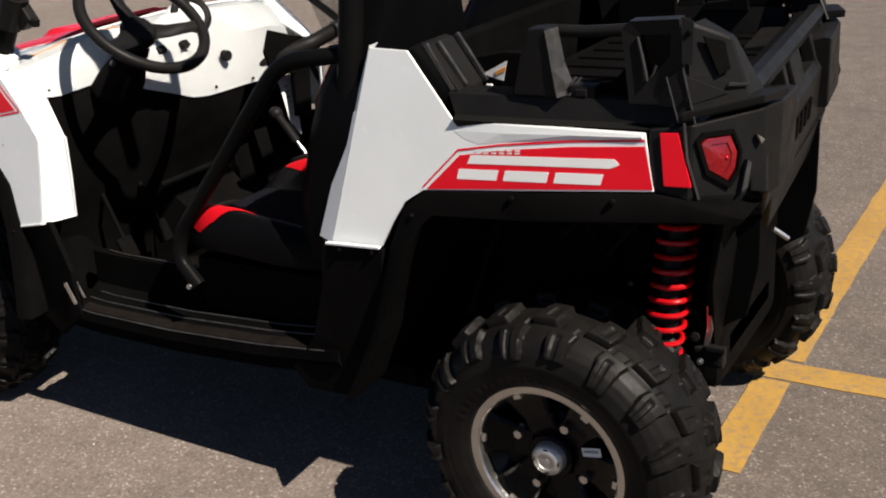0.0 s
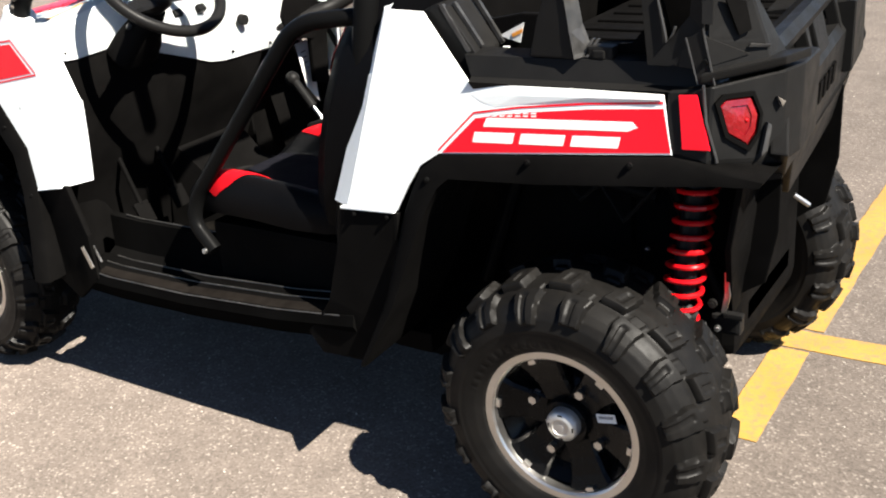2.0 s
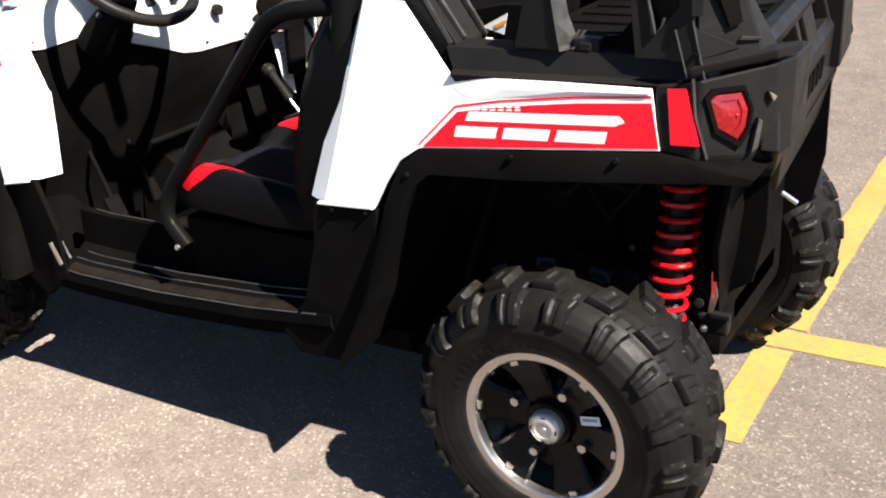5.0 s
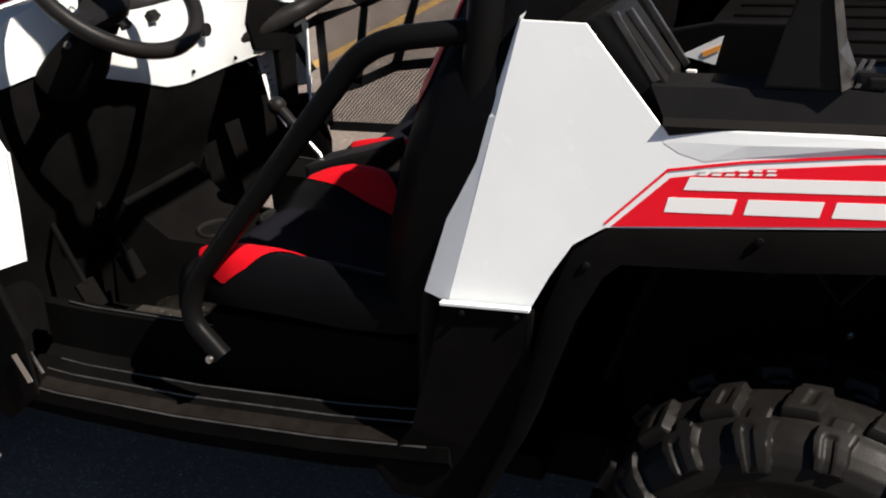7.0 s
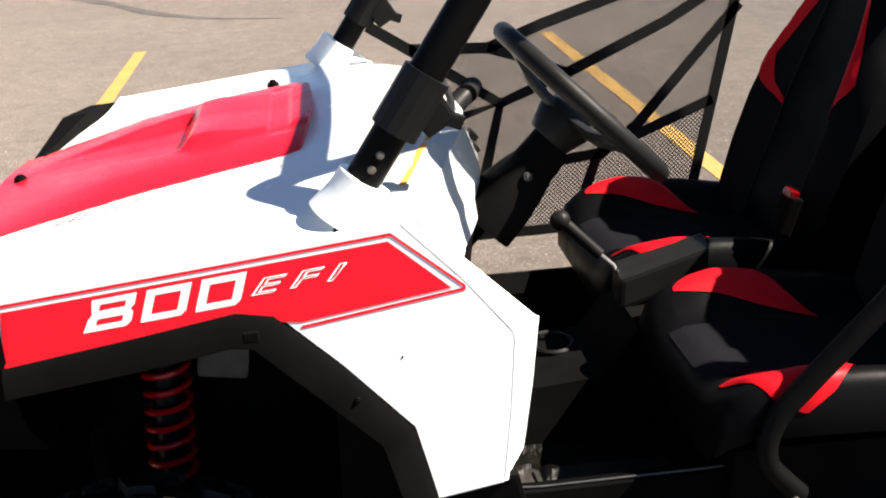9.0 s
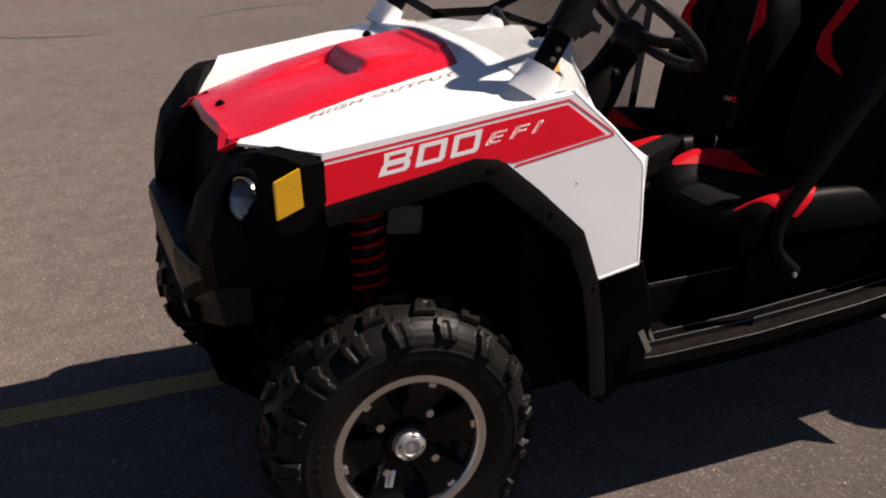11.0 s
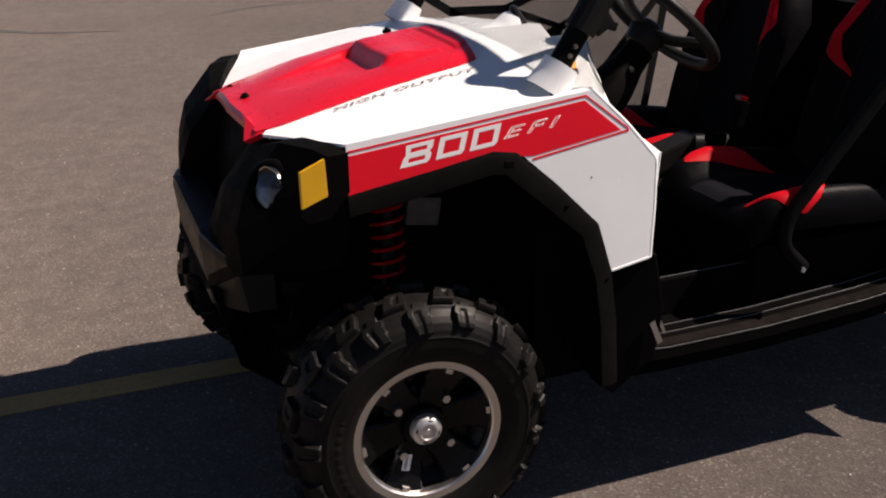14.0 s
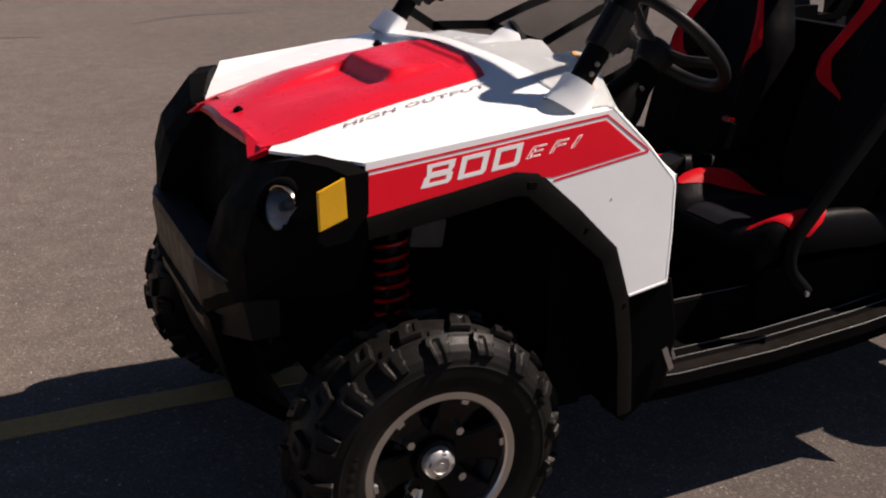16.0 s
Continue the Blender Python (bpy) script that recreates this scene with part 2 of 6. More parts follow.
def band(bm, path, normals, w, th):
    """A flat strap along a path; normals: the strap's face direction at each point."""
    rings = []
    path = [Vector(p) for p in path]
    for i, p in enumerate(path):
        t = (path[min(i + 1, len(path) - 1)] - path[max(i - 1, 0)]).normalized()
        nrm = Vector(normals if not isinstance(normals[0], (tuple, Vector)) else normals[i])
        s = t.cross(nrm).normalized()
        nn = s.cross(t).normalized()
        rings.append([p + s * (w / 2) + nn * (th / 2), p - s * (w / 2) + nn * (th / 2), p - s * (w / 2) - nn * (th / 2), p + s * (w / 2) - nn * (th / 2)])
    return loft(bm, rings)


def lathe(bm, prof, n=48, cap=False):
    """Turns a profile of (radius, y) round the y axis."""
    rings = []
    for k in range(n):
        a = 2 * math.pi * k / n
        rings.append([(r * math.cos(a), y, r * math.sin(a)) for r, y in prof])
    vs = [[bm.verts.new(p) for p in r] for r in rings]
    for k in range(n):
        a, c = vs[k], vs[(k + 1) % n]
        for i in range(len(prof) - 1):
            bm.faces.new((a[i], a[i + 1], c[i + 1], c[i]))
    if cap:
        bm.faces.new([v[0] for v in vs])
        bm.faces.new([v[-1] for v in vs][::-1])
    return bm


def smooth_grid(bm, f, us, vs):
    g = [[bm.verts.new(f(u, v)) for v in vs] for u in us]
    for i in range(len(us) - 1):
        for j in range(len(vs) - 1):
            bm.faces.new((g[i][j], g[i + 1][j], g[i + 1][j + 1], g[i][j + 1]))
    return g


def thick(bm, t):
    """Gives a sheet its thickness, downwards."""
    g = bmesh.ops.extrude_face_region(bm, geom=bm.faces[:])
    for v in g["geom"]:
        if isinstance(v, bmesh.types.BMVert):
            v.co.z -= t
    return bm


def lerp(a, b, t):
    return a + (b - a) * t


def interp(x, xs, ys):
    return float(np.interp(x, xs, ys))


def span(a, b, n):
    return [lerp(a, b, i / (n - 1)) for i in range(n)]


def lettering(name, text, size, shear, stretch, material, parent, place, outline=0.0, weight=0.0, spacing=1.0, depth=0.0006, label=""):
    """Letters of the built-in font as a mesh; place(u, v, d) gives the point for letter coordinates."""
    cu = bpy.data.curves.new(name, "FONT")
    cu.body, cu.size, cu.shear, cu.space_character, cu.offset = text, 1.0, shear, spacing, weight
    cu.resolution_u = 4
    if outline:
        cu.fill_mode = "NONE"
        cu.bevel_depth, cu.bevel_resolution = outline, 0
    else:
        cu.extrude = 0.01
    tmp = bpy.data.objects.new(name, cu)
    scene.collection.objects.link(tmp)
    dg = bpy.context.evaluated_depsgraph_get()
    me = bpy.data.meshes.new_from_object(tmp.evaluated_get(dg))
    bpy.data.objects.remove(tmp)
    bpy.data.curves.remove(cu)
    for v in me.vertices:
        z = v.co.z / (outline or 0.01)
        v.co = place(v.co.x * size * stretch, v.co.y * size, depth * (z + 1) * 0.5)
    me.name = name
    me.materials.clear()
    me.materials.append(material)
    ob = new(name, me)
    ob.parent = parent
    if label:
        ob["label"] = label
    return ob


# ---- ground ----
bm = bmesh.new()
bmesh.ops.create_grid(bm, x_segments=8, y_segments=8, size=400)
tagged(part("ground", bm, ASPHALT), "worn sunlit grey-brown asphalt of a parking lot", "ground", kind="structure")


def painted_line(a, b, w=0.1):
    a, b = Vector((*a, 0.003)), Vector((*b, 0.003))
    d = (b - a).normalized()
    s = Vector((-d.y, d.x, 0)) * w / 2
    bm = bmesh.new()
    n = max(2, int((b - a).length / 0.05))
    rim = []
    for i in range(n + 1):
        p = a.lerp(b, i / n)
        k = 1 + 0.12 * noise.noise(p * 9)
        j = 1 + 0.12 * noise.noise(p * 9 + Vector((5, 3, 1)))
        rim.append((p + s * k, p - s * j))
    for (p, q), (r, t) in zip(rim, rim[1:]):
        bm.faces.new([bm.verts.new(v) for v in (p, q, t, r)])
    bmesh.ops.remove_doubles(bm, verts=bm.verts[:], dist=1e-5)
    bmesh.ops.solidify(bm, geom=bm.faces[:], thickness=0.0025)
    return tagged(part("parking_line", bm, PAINT), "worn yellow painted parking line on asphalt", "road marking", "parking lines", "structure")


painted_line((-6.5, 0.475), (9.0, 0.49), 0.105)
painted_line((2.13, -0.05), (2.13, 0.42), 0.1)
painted_line((2.135, 0.55), (2.215, 6.5), 0.1)
painted_line((-0.98, 0.56), (-1.06, 6.5), 0.09)

# ---- the vehicle ----
AX_F, AX_R, HUB_Z = 0.0, 1.956, 0.31
car = tagged(new("utility_vehicle"), "white, red and black two-seat side-by-side off-road vehicle parked on asphalt", "off-road vehicle")


def side_front(x, z):
    """Outer face of the front wing, y at (x, z)."""
    return -0.60 + 0.145 * (z - 0.61) + 0.055 * (0.45 - x)


def side_rear(x, z):
    return -0.56 + 0.14 * (z - 0.70)


def on_face(face, pts, lift=0.0):
    return [Vector((x, face(x, z) - lift, z)) for x, z in pts]


def flip(pts):
    return [(p[0], -p[1], p[2]) for p in pts]


# wheels
def tyre_mesh(w, seed):
    """One moulded skin: rounded carcass, slanted rows of grooved tread blocks, shoulder rings and raised sidewall bars."""
    rnd = random.Random(seed)
    hw = w / 2
    k = hw / 0.1275
    half = [(0.160, 0.78), (0.170, 0.89), (0.186, 0.955), (0.206, 0.992), (0.226, 1.0), (0.243, 0.968), (0.257, 0.895), (0.269, 0.79), (0.279, 0.65), (0.2865, 0.48), (0.291, 0.27), (0.2925, 0.0)]
    prof = [(r, -hw * y) for r, y in half] + [(r, hw * y) for r, y in half[-2::-1]]
    run = [0.0]
    for (r0, y0), (r1, y1) in zip(prof, prof[1:]):
        run.append(run[-1] + math.hypot(r1 - r0, y1 - y0))
    mid = run[-1] / 2
    tread = 0.152 * k
    us = sorted({round(u, 5) for u in span(-tread, tread, 111)} | {round(sg * u, 5) for sg in (-1, 1) for u in span(tread + 0.003, mid, 26)})
    pitches, cols = 17, 36
    pitch = 2 * math.pi * 0.295 / pitches
    jitter = [rnd.uniform(-0.0015, 0.0015) for _ in range(pitches * 4)]

    def edge(d, e=0.0045):
        t = min(1, max(0, d / e + 0.5))
        return t * t * (3 - 2 * t)

    def pad(x, hx, u, u0, u1):
        return edge(hx - abs(x)) * edge(u - u0) * edge(u1 - u)

    def height(a, u):
        """Relief at the place a along the tread and u across it."""
        side, v = (0 if u < 0 else 1), abs(u) / k
        h = 0.0
        for row, (u0, u1, hx, off, top) in enumerate(((0.080, 0.139, 0.0265, 0.0, 0.0125), (0.014, 0.070, 0.0255, 0.5, 0.0150))):
            q = a / pitch + off + 0.5 * side
            n = math.floor(q + 0.5)
            x = (q - n) * pitch + jitter[(n + 20 * row) % len(jitter)]
            out = 0.011 * (n % 2) if row == 0 else 0.0
            # the shoulder blocks narrow outwards, the inner ones towards the middle
            hx += -0.11 * max(0, v - 0.10) if row == 0 else -0.16 * max(0, 0.045 - v)
            f = pad(x, hx, v, u0, u1 + out)
            if f:
                slot = pad(x - 0.004, 0.0070, v, u0 + 0.014, u1 + out + 0.02) if row == 0 else pad(x + 0.003, 0.0065, v, u0 + 0.016, u1 - 0.012)
                h = max(h, f * (top - 0.0042 * slot))
            # low tie bar towards the next row
            h = max(h, 0.0045 * pad(x, 0.014, v, u0 - 0.022, u0 + 0.004))
        # shoulder ring, and raised bars of unread lettering
        h = max(h, 0.0022 * math.exp(-((v - 0.163) / 0.0022) ** 2))
        b = a / (pitch * 0.30)
        if 0.184 < v < 0.206 and (a / pitch) % 10 > 6.2:
            h = max(h, 0.0013 * pad((b % 1 - 0.5) * pitch * 0.30, 0.009, v, 0.188, 0.203))
        return h

    def base(u):
        d = min(max(u + mid, 0.0), run[-1])
        i = max(q for q in range(len(run) - 1) if run[q] <= d + 1e-9)
        t = (d - run[i]) / (run[i + 1] - run[i])

        def normal(m):
            (r0, y0), (r1, y1) = prof[max(m - 1, 0)], prof[min(m + 1, len(prof) - 1)]
            return Vector((y1 - y0, r0 - r1)).normalized()

        return Vector((lerp(prof[i][0], prof[i + 1][0], t), lerp(prof[i][1], prof[i + 1][1], t))), normal(i).lerp(normal(i + 1), t).normalized()

    bm = bmesh.new()
    n = pitches * cols
    rows = []
    for u in us:
        p, nrm = base(u)
        v = abs(u) / k
        slant = 0.30 * min(v, 0.10) - 0.12 * max(0, v - 0.10)
        relief = v < 0.21
        row = []
        for i in range(n):
            a = 2 * math.pi * i / n
            h = height(a * 0.295, u) if relief else 0.0
            q = p + nrm * h
            g = a + slant / 0.295
            row.append(bm.verts.new((q.x * math.cos(g), q.y, q.x * math.sin(g))))
        rows.append(row)
    for r0, r1 in zip(rows, rows[1:]):
        for i in range(n):
            j = (i + 1) % n
            bm.faces.new((r0[i], r0[j], r1[j], r1[i]))
    return bm


def rim_mesh(w):
    """Dark alloy dish with a bright flange groove behind it; outer face at -y."""
    hw = w / 2
    f = -hw * 0.80
    bm = bmesh.new()
    lathe(bm, [(0.150, hw * 0.8), (0.150, f + 0.035), (0.146, f + 0.020), (0.120, f + 0.052), (0.086, f + 0.058), (0.060, f + 0.040), (0.046, f + 0.036), (0.0001, f + 0.036)], 64)
    return bm


def spoke_mesh(w):
    """One broad spoke, along +x."""
    f = -w / 2 * 0.80
    bm = bmesh.new()
    rows = []
    for r, hwid, y, th in ((0.048, 0.034, f + 0.032, 0.02), (0.085, 0.034, f + 0.028, 0.026), (0.120, 0.042, f + 0.018, 0.028), (0.147, 0.056, f + 0.008, 0.022)):
        rows.append([(r, y + 0.006, -hwid), (r, y, -hwid * 0.85), (r, y, hwid * 0.85), (r, y + 0.006, hwid), (r, y + th, hwid), (r, y + th, -hwid)])
    return loft(bm, rows)


MESHES = {}


def wheel(x, side, w, track, turn):
    """side -1: the vehicle's left; meshes shared between wheels of one width."""
    f = -w / 2 * 0.80
    place = pose(x, side * track, HUB_Z, 0, 0, 0 if side < 0 else 180) @ pose(0, 0, 0, 0, turn, 0)

    def shared(name, make, mat, parent, label="", smooth=True, m=None, key=None):
        key = (key or name, w)
        if key in MESHES:
            ob = new(name, MESHES[key])
            ob.parent = parent
            if label:
                ob["label"] = label
        else:
            ob = part(name, make(), mat, parent, label, smooth)
            MESHES[key] = ob.data
        if m is not None:
            ob.matrix_basis = m
        return ob

    hub = shared("wheel", lambda: rim_mesh(w), RIM_BLACK, car, "black cast alloy wheel with machined silver lip", m=place)
    shared("tyre", lambda: tyre_mesh(w, int(w * 1000)), RUBBER, hub, "black off-road tyre with chunky angled lugs")
    shared("rim_lip", lambda: lathe(bmesh.new(), [(0.148, f + 0.016), (0.149, f - 0.002), (0.153, f - 0.006), (0.170, f - 0.007), (0.174, f - 0.003), (0.174, f + 0.012), (0.160, f + 0.02)], 72), ALLOY, hub, "machined silver rim lip")
    for k in range(6):
        a = 2 * math.pi * k / 6 + 0.78
        shared("lip_notch", lambda: box(bmesh.new(), (0, 0, 0), (0.009, 0.010, 0.017), None, 0.001), ALLOY, hub, "bright machined notch", m=pose(0.143 * math.cos(a), f + 0.006, 0.143 * math.sin(a), 0, -math.degrees(a), 0))
    for k in range(6):
        shared("spoke", lambda: spoke_mesh(w), RIM_BLACK, hub, "gloss black wheel spoke", smooth=False, m=pose(0, 0, 0, 0, 60 * k + 17, 0))
    shared("hub_cap", lambda: lathe(bmesh.new(), [(0.0001, f - 0.003), (0.007, f - 0.003), (0.008, f - 0.0015), (0.017, f - 0.0015), (0.018, f - 0.004), (0.022, f - 0.004), (0.024, f - 0.0025), (0.030, f + 0.0), (0.034, f + 0.005), (0.035, f + 0.034)], 40), CAST, hub, "silver centre cap with embossed mark")
    shared("cap_collar", lambda: lathe(bmesh.new(), [(0.035, f + 0.020), (0.046, f + 0.018), (0.049, f + 0.024), (0.049, f + 0.038)], 40), RIM_BLACK, hub)
    for k in range(4):
        a = math.pi / 2 * k + 0.9
        shared("cap_mark", lambda: box(bmesh.new(), (0, 0, 0), (0.010, 0.002, 0.003), None, 0.0005), RIM_BLACK, hub, "", m=pose(0.026 * math.cos(a), f - 0.0015, 0.026 * math.sin(a), 0, 90 - math.degrees(a), 0))
    for k in range(4):
        a = math.pi / 2 * k + 0.45

        def nut():
            b = bmesh.new()
            bmesh.ops.create_cone(b, cap_ends=True, segments=6, radius1=0.0105, radius2=0.0095, depth=0.024, matrix=Matrix.Rotation(radians(90), 4, "X"))
            bmesh.ops.create_cone(b, cap_ends=True, segments=16, radius1=0.013, radius2=0.013, depth=0.006, matrix=Matrix.Translation((0, 0.011, 0)) @ Matrix.Rotation(radians(90), 4, "X"))
            return b

        shared("lug_nut", nut, STEEL, hub, m=Matrix.Translation((0.078 * math.cos(a), f + 0.028, 0.078 * math.sin(a))))
    # barcode sticker
    m = pose(0.031, f + 0.0215, 0.088, 0, -63, 0) if w > 0.22 else pose(-0.071, f + 0.0215, -0.055, 0, -54, 0)
    st = shared("sticker", lambda: box(bmesh.new(), (0, 0, 0), (0.040, 0.001, 0.019), None, 0), PAPER, hub, "white printed barcode sticker", False, m)
    for k in range(7):
        shared("print_bar", lambda: box(bmesh.new(), (0, 0, 0), (0.0028, 0.001, 0.006), None, 0), INK, hub, "", False, m @ pose(-0.014 + 0.0045 * k, -0.0008, 0.002), None)
    return hub


TRACK_R, TRACK_F = 0.500, 0.520
for side in (-1, 1):
    wheel(AX_F if side < 0 else -0.066, side, 0.205, TRACK_F if side < 0 else 0.555, -24)
    wheel(AX_R if side < 0 else 1.964, side, 0.255, TRACK_R if side < 0 else 0.452, 51)

# ---- bodywork, front ----


def lean(y):
    """The body sits a little high on the far side."""
    return 0.045 * max(0, y)


def crown(x):
    """0 at both ends of the red panel's edge, 1 half way."""
    return math.sin(math.pi * min(1, max(0, (x + 0.23) / 0.48)))


def hood_z(x, y):
    """Height of the hood; it sags a little at the far front corner."""
    z = 0.933 + 0.205 * (x + 0.226) - (0.06 + 0.2 * max(0, x + 0.2)) * y * y + lean(y)
    if y > 0:
        sag = interp(x, (-0.27, -0.18, -0.03, 0.12), (0.038, 0.030, 0.011, 0.004))
        z -= sag * (min(1, y / 0.28) ** 2 - 0.5 * max(0, y - 0.30) / 0.25)
    else:
        z += 0.008 * min(1, -y / 0.2) * crown(x)
    return z


def wing_top(x):
    return interp(x, (-0.13, 0.10, 0.40), (0.938, 0.966, 1.004))


def hood_front(y):
    """x of the hood's front edge."""
    return interp(abs(y), (0, 0.24, 0.285, 0.305, 0.40, 0.53), (-0.16, -0.17, -0.235, -0.252, -0.20, -0.128))


def red_half(x):
    return interp(x, (-0.30, -0.20, -0.09, 0.10, 0.225, 0.30), (0.275, 0.298, 0.296, 0.272, 0.245, 0.215))


def hood_white():
    bm = bmesh.new()
    ys = span(-1, 1, 61)

    def f(u, v):
        xr = 0.36
        xe = lerp(hood_front(0.5 * v), xr, u)
        y = -v * (side_front(xe, wing_top(xe)) + 0.0006)
        x = lerp(hood_front(y), xr, u)
        z = hood_z(x, y)
        e = max(0, abs(v) - 0.86) / 0.14
        z = lerp(z, wing_top(x) + 0.0008 + lean(y), e * e)
        if abs(y) < red_half(x) - 0.025 and -0.235 < x < 0.275:
            z -= 0.06
        return (x, y, z)

    smooth_grid(bm, f, span(0, 1, 33), ys)
    return thick(bm, 0.006)


hood = part("hood", hood_white(), WHITE, car, "white plastic hood with raised red centre panel", True)


def hood_red():
    bm = bmesh.new()

    def step(a, c, t):
        k = min(1, max(0, (t - a) / (c - a)))
        return k * k * (3 - 2 * k)

    def f(u, v):
        x = lerp(-0.264 + 0.012 * abs(v), 0.296 - 0.024 * v * v, max(0, u))
        y = v * red_half(x) + (0.012 * crown(x) * v * v if v < 0 else 0)
        lift = 0.003 + 0.012 * (1 - abs(v) ** 5) * min(1, max(0.15, u * 2.5))
        # flat middle facet that sinks towards the scoop, then the steep scoop face and its hood
        half = 0.125 - 0.35 * max(0, 0.05 - x)
        mid = 1 - step(half - 0.012, half + 0.012, abs(y))
        lift -= 0.016 * mid * step(-0.20, 0.05, x) * (1 - step(0.058, 0.094, x))
        hump = (1 - step(0.120, 0.150, abs(y))) * step(0.060, 0.096, x) * (1 - 0.75 * step(0.11, 0.21, x))
        lift += 0.018 * hump
        # groove across the rear
        lift -= 0.006 * step(0.215, 0.225, x) * (1 - step(0.252, 0.262, x)) * (1 - step(0.12, 0.17, abs(y)))
        z = hood_z(x, y) + lift
        if u < 0:
            # rolled lip that hangs over the black nose
            x, z = x + 0.6 * u, z + 0.75 * u * (1 - abs(v) ** 4)
        return (x, y, z)

    smooth_grid(bm, f, [-0.014, -0.008] + span(0, 1, 150), span(-1, 1, 111))
    return thick(bm, 0.012)


part("centre_panel", hood_red(), RED, hood, "glossy red raised centre panel with air scoops", True)
for s in (-1, 1):
    bm = bmesh.new()
    zf = 0.0 if s < 0 else -0.026
    solid(bm, [(-0.262, s * 0.180, 0.937 + 0.5 * zf), (-0.250, s * 0.297, 0.922 + zf), (-0.287, s * 0.280, 0.904 + zf), (-0.276, s * 0.240, 0.918 + zf)], (0.012, 0, -0.008), 0.002)
    part("centre_panel_tip", bm, RED, hood, "red pointed tip of the centre panel")


def fastener(name, p, parent, r=0.009, nrm=(0, 0, 1), mat=None):
    q = Vector(nrm).to_track_quat("Z", "Y").to_matrix().to_4x4()
    bm = bmesh.new()
    m = Matrix.Translation(p) @ q
    bmesh.ops.create_cone(bm, cap_ends=True, segments=16, radius1=r, radius2=r * 0.85, depth=r * 0.7, matrix=m)
    bmesh.ops.create_cone(bm, cap_ends=True, segments=6, radius1=r * 0.55, radius2=r * 0.5, depth=r * 0.6, matrix=m @ Matrix.Translation((0, 0, r * 0.4)))
    return part(name, bm, mat or TUBE, parent, "", True)


fastener("hood_fastener", (-0.226, 0.0, 0.940), hood, 0.012)
fastener("hood_fastener", (0.218, 0.262, 1.029), hood, 0.013)

# front wings, one each side
WING = [(-0.130, 0.938), (0.10, 0.966), (0.400, 1.004), (0.480, 0.925), (0.548, 0.845), (0.540, 0.74), (0.527, 0.630), (0.436, 0.612), (0.408, 0.72), (0.315, 0.815), (0.228, 0.893), (0.180, 0.902), (0.05, 0.878), (-0.136, 0.836)]


def wing_face(pts, lift, t=0.004):
    """A sheet on the wing's outer face."""
    return solid(bmesh.new(), on_face(side_front, pts, lift), (0, t, 0))


